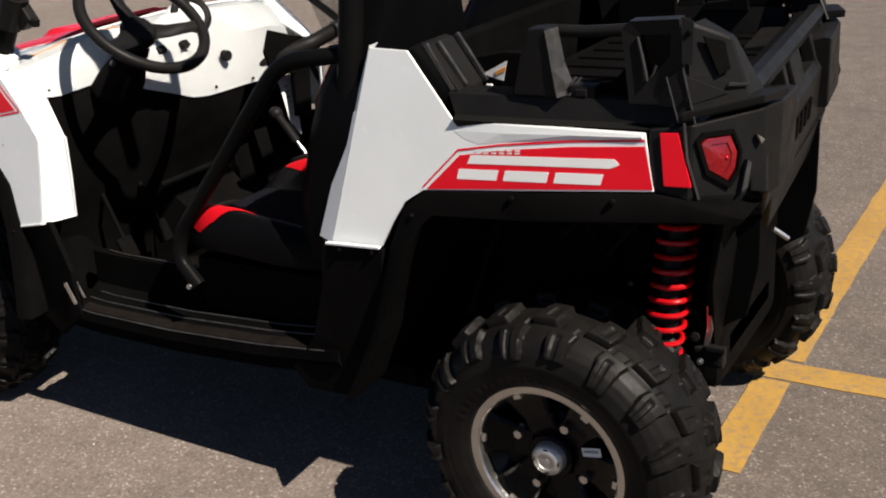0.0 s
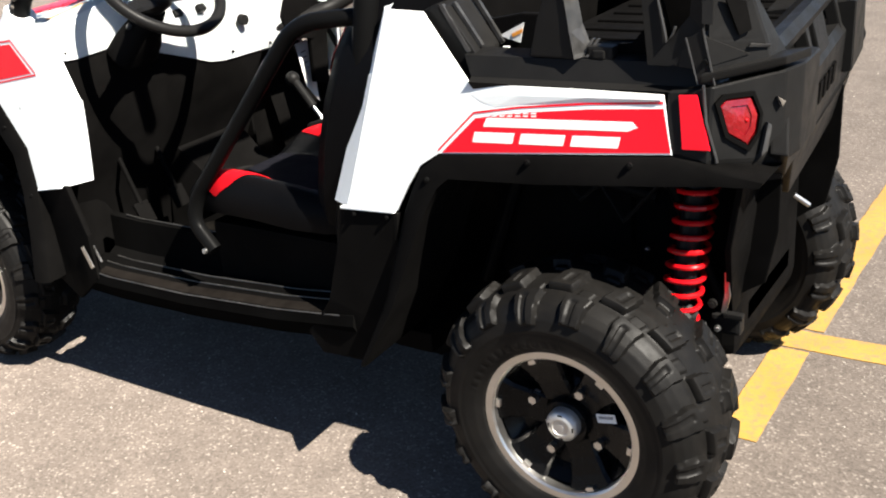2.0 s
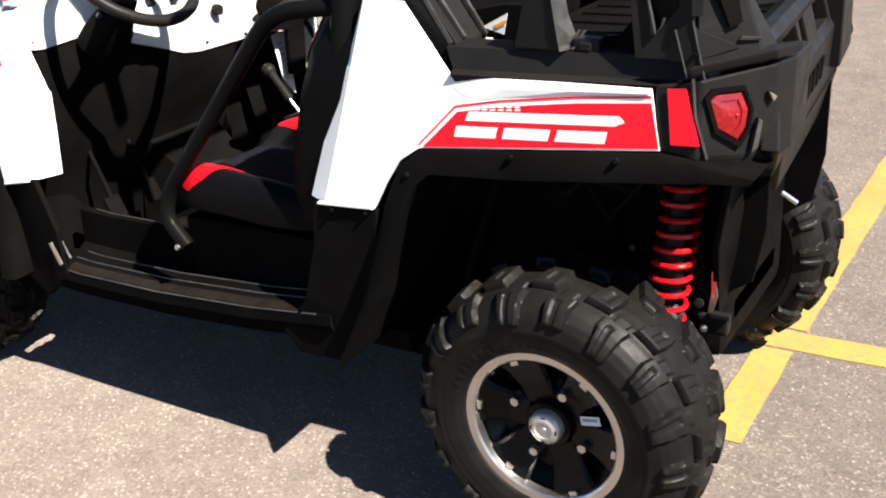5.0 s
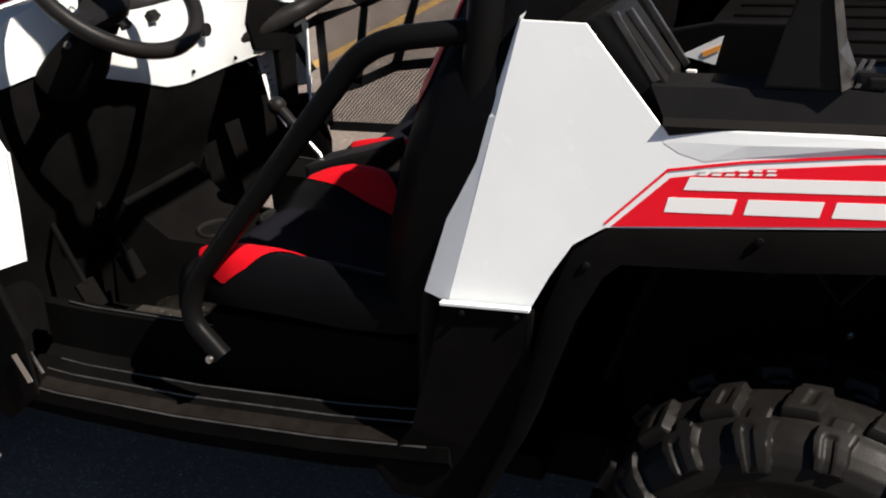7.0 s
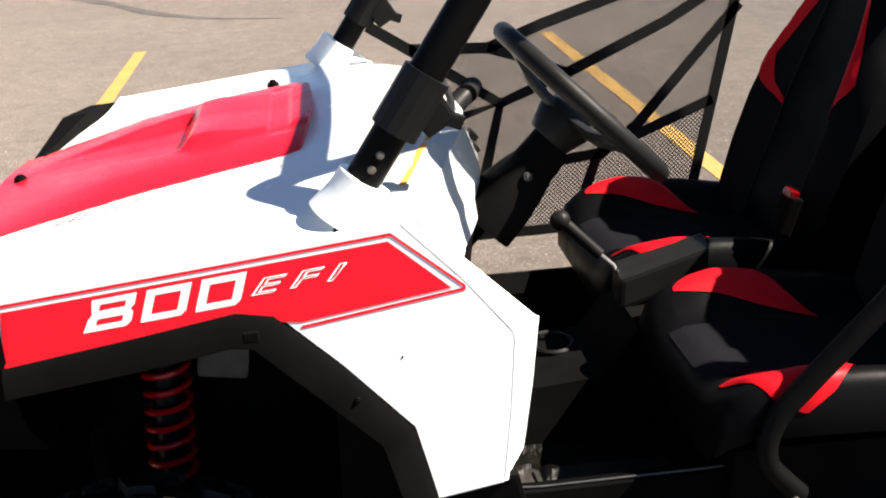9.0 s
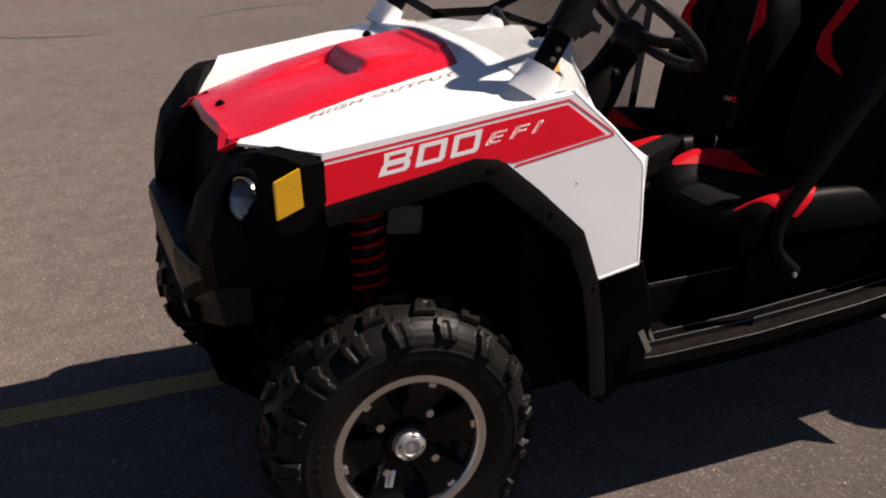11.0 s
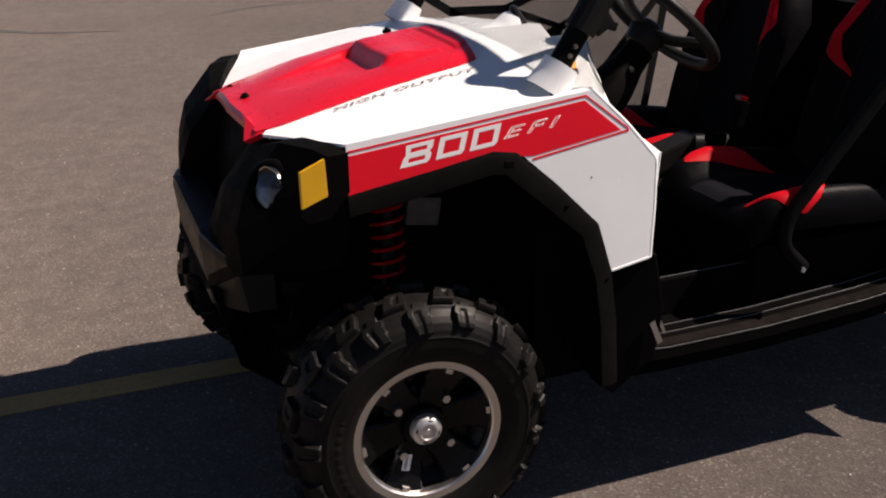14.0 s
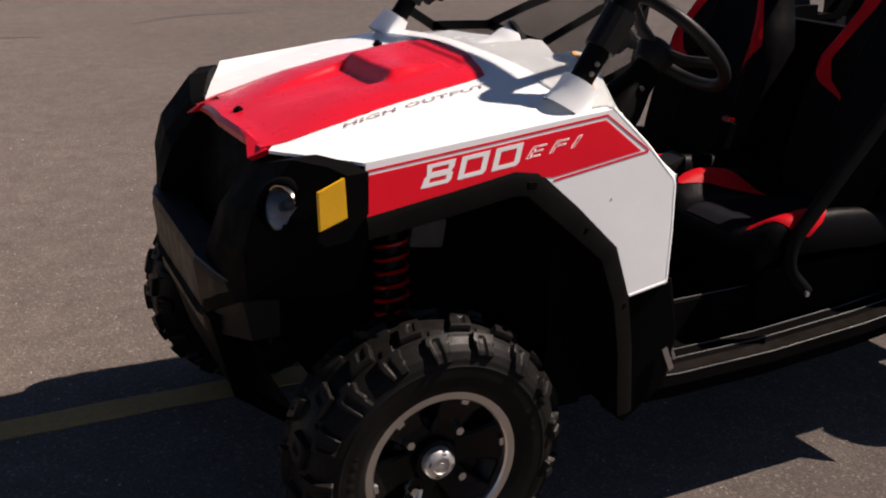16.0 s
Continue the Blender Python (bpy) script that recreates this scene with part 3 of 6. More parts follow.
def front_wing(s):
    bm = wing_face(WING, 0.0, 0.005)
    # flange that turns inwards to the door opening
    edge = [(0.400, 1.004), (0.480, 0.925), (0.548, 0.845), (0.540, 0.74), (0.527, 0.630)]
    inner = [(0.420, -0.470, 1.003), (0.490, -0.474, 0.930), (0.592, -0.520, 0.845), (0.583, -0.522, 0.74), (0.570, -0.524, 0.634)]
    a = [bm.verts.new(p) for p in on_face(side_front, edge)]
    c = [bm.verts.new(p) for p in inner]
    d = [bm.verts.new(Vector(p) + Vector((-0.006, 0.002, 0))) for p in inner]
    for i in range(4):
        bm.faces.new((a[i], a[i + 1], c[i + 1], c[i]))
        bm.faces.new((c[i], c[i + 1], d[i + 1], d[i]))
    bmesh.ops.remove_doubles(bm, verts=bm.verts[:], dist=0.0005)
    if s > 0:
        mirrored(bm)
        for v in bm.verts:
            v.co.z += lean(v.co.y)
    lip = on_face(side_front, [(0.527, 0.631), (0.436, 0.613)], -0.001)
    lip = lip if s < 0 else [Vector(q) for q in flip(lip)]
    w = part("front_wing", bm, WHITE, car, "white plastic front wing with red stripe graphic", False)

    bm = bmesh.new()
    tube(bm, [(0.592, s * 0.520, 0.845), (0.583, s * 0.522, 0.74), (0.570, s * 0.524, 0.634), *lip], 0.0035, 8)
    part("rolled_edge", bm, WHITE, w, "", True)
    bm = bmesh.new()
    rim = [Vector((x, s * -(side_front(x, z) + 0.0052), z + (lean(0.5) if s > 0 else 0))) for x, z in [(0.402, 1.006), (0.483, 0.927), (0.552, 0.846), (0.544, 0.74), (0.531, 0.630)]]
    tube(bm, rounded(rim, 0.012, 3), 0.0055, 10)
    part("rolled_edge", bm, WHITE, w, "thick rounded rim of the wing", True)

    def put(x, z, lift):
        p = Vector((x, side_front(x, z) - lift, z))
        if s > 0:
            p.y = -p.y
        return p

    def sheet(name, pts, lift, mat, label=""):
        bm = wing_face(pts, lift, 0.0005)
        if s > 0:
            mirrored(bm)
        return part(name, bm, mat, w, label)

    sheet("red_graphic", [(-0.128, 0.915), (0.12, 0.948), (0.384, 0.984), (0.466, 0.9165), (0.262, 0.8795), (0.232, 0.882), (0.222, 0.886), (0.180, 0.894), (0.05, 0.870), (-0.133, 0.838)], 0.0009, DECAL_RED, "red vinyl stripe")
    # thin red line round the white gap round the stripe
    k = 0.0042
    lines = [[(-0.128, 0.921), (0.12, 0.954), (0.388, 0.991)], [(0.388, 0.991), (0.485, 0.915)], [(0.485, 0.912), (0.262, 0.8705)]]
    for ln in lines:
        up = [(x, z + k) for x, z in ln]
        sheet("pinstripe", ln + up[::-1], 0.0009, DECAL_RED)
    if s < 0:
        slope = math.atan2(0.036, 0.26)

        def spot(u, v, d, x0=-0.012, z0=0.879):
            x = x0 + u * math.cos(slope) - v * math.sin(slope) * 0.3
            z = z0 + u * math.sin(slope) + v * math.cos(slope)
            return put(x, z, 0.0011 + d)

        # angular slanted numerals out of straight strokes: an 8 and two square zeros
        def stroke(bm, quad, at):
            flat = [(at + u + 0.36 * v, v) for u, v in quad]
            low = [bm.verts.new(spot(u, v, 0, -0.022, 0.8815)) for u, v in flat]
            top = [bm.verts.new(spot(u, v, 0.0004, -0.022, 0.8815)) for u, v in flat]
            bm.faces.new(top)
            for i in range(len(flat)):
                bm.faces.new((low[i], low[(i + 1) % len(flat)], top[(i + 1) % len(flat)], top[i]))

        tall, wide, bar, leg = 0.042, 0.060, 0.0085, 0.0125
        bm = bmesh.new()
        for at in (0.0735, 0.147):
            stroke(bm, [(0, 0), (wide - 0.006, 0), (wide - leg, bar), (leg, bar), (0, bar)], at)
            stroke(bm, [(0, bar), (leg, bar), (leg, tall - bar), (0, tall - bar)], at)
            stroke(bm, [(0, tall - bar), (leg, tall - bar), (wide - leg, tall - bar), (wide, tall - bar), (wide, tall), (0, tall)], at)
            stroke(bm, [(wide - 0.006, 0), (wide, 0.006), (wide, tall - bar), (wide - leg, tall - bar), (wide - leg, bar)], at)
        waist, slot = tall * 0.52, 0.0080
        stroke(bm, [(-0.003, 0), (wide - 0.006, 0), (wide - leg, 0.0075), (leg, 0.0075)], 0)
        stroke(bm, [(-0.003, 0), (leg, 0.0075), (leg, 0.0075 + slot), (0.004, waist), (0, waist - 0.005)], 0)
        stroke(bm, [(wide - 0.006, 0), (wide, 0.006), (wide, waist - 0.004), (wide - 0.005, waist), (wide - leg, 0.0075 + slot), (wide - leg, 0.0075)], 0)
        stroke(bm, [(leg, 0.0075 + slot), (wide - leg, 0.0075 + slot), (wide - 0.005, waist), (wide - leg, tall - 0.0075 - slot), (leg, tall - 0.0075 - slot), (0.004, waist)], 0)
        stroke(bm, [(0.004, waist), (leg, tall - 0.0075 - slot), (leg, tall - 0.0075), (0, tall)], 0)
        stroke(bm, [(wide - 0.005, waist), (wide, waist + 0.005), (wide, tall), (wide - leg, tall - 0.0075), (wide - leg, tall - 0.0075 - slot)], 0)
        stroke(bm, [(leg, tall - 0.0075), (wide - leg, tall - 0.0075), (wide, tall), (0, tall)], 0)
        part("lettering", bm, DECAL_WHITE, w, "white angular number 800")
        lettering("lettering", "EFI", 0.030, 0.40, 2.45, DECAL_WHITE, w, lambda u, v, d: spot(u, v, d, 0.194, 0.9195), outline=0.018, spacing=1.42, label="white outlined letters EFI")
    fastener("wing_screw", put(0.395, 0.822, 0.0), w, 0.0018, (0, s, 0))
    bm = bmesh.new()
    box(bm, put(0.196, 0.876, 0.030), (0.022, 0.006, 0.016), None, 0.003)
    part("arch_clip", bm, BLACK_FLAT, w)
    return w


for s in (-1, 1):
    front_wing(s)


def hood_spot(u, v, d):
    """Letters along the edge of the red panel, on the white."""
    x = -0.100 + u
    y = -(0.322 - 0.060 * (x + 0.1)) + v
    return Vector((x, y, hood_z(x, y) + 0.0018 + d))


lettering("lettering", "HIGH OUTPUT", 0.030, 0.30, 1.56, DARK_RED, hood, hood_spot, outline=0.019, spacing=1.1, label="dark red outlined letters HIGH OUTPUT")

# towers that carry the front posts
for s in (-1, 1):
    bm = bmesh.new()
    # a foot that lies on the hood, then rings square to the post
    foot = [(0.312 + 0.066 * math.sin(a), s * 0.473 + 0.055 * math.cos(a)) for a in (2 * math.pi * k / 24 for k in range(24))]
    rings = [[Vector((x, y, hood_z(x, y) - 0.012)) for x, y in foot]]
    for cx, cz, r, st in ((0.325, 0.995, 0.050, 1.0), (0.337, 1.010, 0.0465, 1.0), (0.350, 1.029, 0.0425, 1.0), (0.362, 1.050, 0.040, 1.0)):
        ax = Vector((0.14, 0, 0.21)).normalized()
        u = Vector((0, 1, 0))
        w = ax.cross(u)
        rings.append([Vector((cx, s * 0.475, cz + lean(s * 0.475))) + (u * math.cos(a) + w * math.sin(a) * st) * r for a in (2 * math.pi * k / 24 for k in range(24))])
    loft(bm, rings)
    part("post_tower", bm, WHITE, hood, "white moulded socket round the roll cage post", True)

    bm = bmesh.new()
    solid(bm, [(0.300, s * 0.5345, 0.9905 + lean(s * 0.5)), (0.398, s * 0.5385, 1.0025 + lean(s * 0.5)), (0.432, s * 0.470, 1.0015 + lean(s * 0.5)), (0.330, s * 0.470, 1.001 + lean(s * 0.5))], (0, 0, -0.012), 0.002)
    part("wing_cap", bm, WHITE, hood, "white bridge between wing and cowl")
    bm = bmesh.new()
    solid(bm, [(0.450, s * 0.508, 0.979), (0.474, s * 0.470, 0.980), (0.500, s * 0.466, 0.934), (0.484, s * 0.520, 0.927)], (-0.010, 0, -0.008), 0.002)
    part("wing_gusset", bm, WHITE, hood, "white corner piece under the cowl")

# dash and cowl
DASH = [(-0.500, (0.34, 1.002), (0.395, 1.004), (0.425, 1.000), (0.455, 0.962), (0.480, 0.930)),
        (-0.440, (0.34, 1.022), (0.420, 1.026), (0.455, 1.018), (0.490, 0.972), (0.505, 0.928)),
        (-0.360, (0.34, 1.032), (0.450, 1.050), (0.490, 1.040), (0.525, 0.985), (0.535, 0.940)),
        (-0.290, (0.34, 1.034), (0.470, 1.062), (0.525, 1.068), (0.550, 1.000), (0.548, 0.930)),
        (-0.200, (0.34, 1.038), (0.470, 1.060), (0.525, 1.065), (0.560, 0.985), (0.560, 0.890)),
        (-0.120, (0.34, 1.044), (0.450, 1.062), (0.520, 1.045), (0.570, 0.970), (0.575, 0.860)),
        (-0.060, (0.34, 1.046), (0.440, 1.064), (0.520, 1.070), (0.565, 0.985), (0.585, 0.835)),
        (0.000, (0.34, 1.046), (0.440, 1.060), (0.515, 1.066), (0.555, 0.990), (0.588, 0.826)),
        (0.090, (0.34, 1.045), (0.440, 1.058), (0.515, 1.064), (0.560, 0.990), (0.588, 0.824)),
        (0.160, (0.34, 1.042), (0.450, 1.056), (0.520, 1.050), (0.590, 0.980), (0.585, 0.822)),
        (0.300, (0.34, 1.036), (0.450, 1.050), (0.510, 1.040), (0.585, 0.975), (0.580, 0.815)),
        (0.420, (0.34, 1.024), (0.430, 1.030), (0.480, 1.020), (0.540, 0.950), (0.545, 0.800)),
        (0.500, (0.34, 1.002), (0.395, 1.004), (0.430, 0.995), (0.480, 0.930), (0.500, 0.800))]
bm = bmesh.new()
loft(bm, [[(x, y, z) for x, z in pr] for y, *pr in DASH], closed=False)
bmesh.ops.solidify(bm, geom=bm.faces[:], thickness=0.008)
dash = part("dashboard", bm, WHITE, car, "white plastic dashboard and cowl", True)
# raised pod over the instrument
bm = bmesh.new()
rings = []
for x, w, top in ((0.385, 0.030, 1.050), (0.430, 0.048, 1.060), (0.458, 0.056, 1.074), (0.476, 0.060, 1.088), (0.490, 0.060, 1.092)):
    rings.append([(x, 0.045 + w * math.cos(a), 1.042 + (top - 1.042) * math.sin(a) ** 0.8) for a in span(0, math.pi, 19)])
loft(bm, rings)
part("instrument_pod", bm, WHITE, dash, "raised white pod over the instrument", True)
# black lower dash and firewall
bm = bmesh.new()
rings = []
for y, *pr in DASH:
    x, z = pr[-1]
    # the passenger's footwell runs further forward
    d = interp(y, (0.20, 0.30), (0.0, 1.0))
    rings.append([(x - 0.010, y, z + 0.02), (lerp(x - 0.006, 0.40, d), y, z - 0.01), (lerp(0.50, 0.37, d), y, 0.66), (lerp(0.42, 0.36, d), y, 0.52), (lerp(0.40, 0.36, d), y, 0.32), (0.30, y, 0.32), (0.30, y, z + 0.02)])
loft(bm, rings)
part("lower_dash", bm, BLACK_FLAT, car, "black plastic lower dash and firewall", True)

# black front end: bezels, grille recess, bumper
FRONT = [(-0.535, (-0.130, 0.925), (-0.172, 0.922), (-0.236, 0.840), (-0.240, 0.815), (-0.215, 0.790), (-0.130, 0.800)),
         (-0.500, (-0.150, 0.936), (-0.196, 0.932), (-0.272, 0.845), (-0.290, 0.800), (-0.270, 0.740), (-0.130, 0.720)),
         (-0.420, (-0.190, 0.936), (-0.240, 0.930), (-0.318, 0.835), (-0.340, 0.760), (-0.335, 0.660), (-0.130, 0.640)),
         (-0.300, (-0.235, 0.906), (-0.266, 0.896), (-0.335, 0.820), (-0.360, 0.740), (-0.370, 0.600), (-0.130, 0.580)),
         (-0.230, (-0.245, 0.905), (-0.270, 0.880), (-0.335, 0.800), (-0.365, 0.720), (-0.385, 0.560), (-0.130, 0.540)),
         (-0.200, (-0.225, 0.925), (-0.235, 0.900), (-0.270, 0.790), (-0.285, 0.680), (-0.390, 0.560), (-0.130, 0.530))]
rows = FRONT + [(-y, *pr) for y, *pr in FRONT[::-1]]
bm = bmesh.new()
loft(bm, [[(x, y, z + 0.9 * lean(y)) for x, z in pr] for y, *pr in rows])
LAMP = [(Vector((-0.276, s * 0.452, 0.848)), Vector((-0.74, s * 0.48, 0.42)).normalized()) for s in (-1, 1)]
bmesh.ops.recalc_face_normals(bm, faces=bm.faces[:])
near = [e for e in bm.edges if e.calc_length() > 0.02]
bmesh.ops.subdivide_edges(bm, edges=near, cuts=9, use_grid_fill=True)
gone = []
for f in bm.faces:
    c = f.calc_center_median()
    for o, ax in LAMP:
        d = c - o
        if abs(d.dot(ax)) < 0.05 and (d - ax * d.dot(ax)).length < 0.045:
            gone.append(f)
bmesh.ops.delete(bm, geom=gone, context="FACES")
# the near-black colour includes the shade on the front end
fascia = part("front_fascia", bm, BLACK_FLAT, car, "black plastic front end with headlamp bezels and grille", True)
fascia.data.set_sharp_from_angle(angle=radians(13))
for s in (-1, 1):
    bm = bmesh.new()
    solid(bm, [(-0.181, s * 0.535, 0.920), (-0.181, s * 0.548, 0.848), (-0.232, s * 0.543, 0.826), (-0.230, s * 0.530, 0.896)], (0.002, s * 0.006, 0), 0.0012)
    part("side_reflector", bm, AMBER, fascia, "amber side reflector")
    o, ax = LAMP[0 if s < 0 else 1]
    m = Matrix.Translation(o) @ ax.to_track_quat("Z", "Y").to_matrix().to_4x4() @ Matrix.Rotation(radians(-90), 4, "X")
    # bowl, lens and surround; the bowl's brown tone paints the ground's reflection
    deep = Matrix.Translation(o) @ Vector((-0.90, s * 0.42, -0.05)).to_track_quat("Z", "Y").to_matrix().to_4x4() @ Matrix.Rotation(radians(-90), 4, "X")
    for nm, prof, mat, lab in (("headlamp_bowl", [(0.0001, 0.062), (0.012, 0.058), (0.024, 0.044), (0.034, 0.026), (0.041, 0.006), (0.043, 0.006), (0.043, 0.068), (0.0001, 0.068)], TONED_MIRROR, "headlamp reflector bowl toned brown like mirrored ground"),
                               ("headlamp_surround", [(0.043, 0.004), (0.0435, -0.006), (0.046, -0.008), (0.054, -0.007), (0.061, 0.0), (0.063, 0.012), (0.062, 0.03), (0.046, 0.03)], BLACK_FLAT, ""),
                               ("headlamp_lens", [(0.0001, -0.006), (0.024, -0.004), (0.043, 0.001), (0.043, 0.0035), (0.024, -0.0015), (0.0001, -0.0035)], CLEAR, "clear headlamp lens")):
        bm = lathe(bmesh.new(), prof, 32)
        bm.transform(deep if nm == "headlamp_bowl" else m)
        part(nm, bm, mat, fascia, lab, True)
    bm = lathe(bmesh.new(), [(0.0001, 0.018), (0.006, 0.020), (0.009, 0.026), (0.009, 0.058), (0.0001, 0.058)], 16)
    bm.transform(deep)
    part("bulb", bm, DUSTY, fascia, "headlamp bulb in its shield", True)
bm = bmesh.new()
solid(bm, [(-0.385, -0.30, 0.575), (-0.385, 0.24, 0.575), (-0.330, 0.20, 0.36), (-0.20, 0.22, 0.25), (-0.20, -0.22, 0.25), (-0.330, -0.24, 0.36)], (0.03, 0, 0.012), 0.008)
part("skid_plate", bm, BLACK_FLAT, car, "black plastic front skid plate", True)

# bumper that stands proud under the grille
bm = bmesh.new()
loft(bm, [[(x, y, zt), (x - 0.004, y, zt - 0.02), (x + 0.012, y, zb), (x + 0.07, y, zb), (x + 0.07, y, zt)] for y, x, zt, zb in ((-0.395, -0.335, 0.668, 0.560), (-0.300, -0.368, 0.684, 0.540), (-0.215, -0.388, 0.694, 0.520), (0.215, -0.388, 0.704, 0.520), (0.300, -0.368, 0.698, 0.540), (0.395, -0.335, 0.684, 0.560))])
bumper = part("bumper", bm, BLACK, car, "black plastic front bumper with angled corners")
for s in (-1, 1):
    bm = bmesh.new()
    # light tube paints the faint highlight along the bumper's top edge
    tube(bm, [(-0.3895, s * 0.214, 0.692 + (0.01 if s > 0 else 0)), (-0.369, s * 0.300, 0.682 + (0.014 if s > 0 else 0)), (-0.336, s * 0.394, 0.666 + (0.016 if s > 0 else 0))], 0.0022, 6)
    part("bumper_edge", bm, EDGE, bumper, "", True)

# wheel arches
def arch(name, outline, ycut, s, lip, label):
    """Black flare: an outline strip in x, z, out to the wheel's face."""
    bm = bmesh.new()
    rings = []
    for (x, z), (dx, dz) in zip(outline, lip):
        y0 = ycut(x, z)
        rings.append([(x, y0 + 0.02, z), (x, y0 - 0.003, z), (x + dx * 0.25, y0 - 0.011, z + dz * 0.25), (x + dx, y0 - 0.015, z + dz), (x + dx, y0 - 0.005, z + dz - 0.002), (x + dx * 0.6, y0 + 0.25, z + dz * 0.6)])
    loft(bm, rings)
    if s > 0:
        mirrored(bm)
        for v in bm.verts:
            v.co.x -= 0.085 * min(1, max(0, (v.co.x - 1.7) / 0.45))
            v.co.y -= 0.08 * min(1, max(0, (v.co.x - 1.95) / 0.25))
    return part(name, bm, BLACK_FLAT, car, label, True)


for s in (-1, 1):
    arch("front_arch", [(-0.136, 0.838), (0.05, 0.872), (0.175, 0.897), (0.226, 0.890), (0.315, 0.812), (0.406, 0.718), (0.434, 0.612), (0.442, 0.50), (0.440, 0.36)], side_front, s,
         [(0.0, -0.040), (0.0, -0.044), (-0.01, -0.046), (-0.03, -0.040), (-0.042, -0.030), (-0.045, -0.015), (-0.045, -0.005), (-0.045, 0), (-0.045, 0)], "black plastic front wheel arch flare")
    arch("rear_arch", [(1.478, 0.345), (1.548, 0.50), (1.602, 0.70), (1.640, 0.790), (1.690, 0.826), (1.900, 0.842), (2.155, 0.866), (2.235, 0.858), (2.318, 0.846)], side_rear, s,
         [(0.015, 0), (0.028, 0), (0.045, -0.01), (0.045, -0.03), (0.02, -0.045), (0, -0.050), (0, -0.048), (-0.005, -0.030), (-0.01, -0.012)], "black plastic rear wheel arch flare")

# ---- bodywork, rear ----
PANEL = [(1.562, 1.094), (1.650, 1.091), (1.752, 0.966), (2.135, 0.968), (2.155, 0.870), (1.900, 0.846), (1.684, 0.826), (1.640, 0.798), (1.608, 0.750), (1.580, 0.698), (1.452, 0.690)]


def rear_sheet(pts, lift, t):
    return solid(bmesh.new(), on_face(side_rear, pts, lift), (0, t, 0))


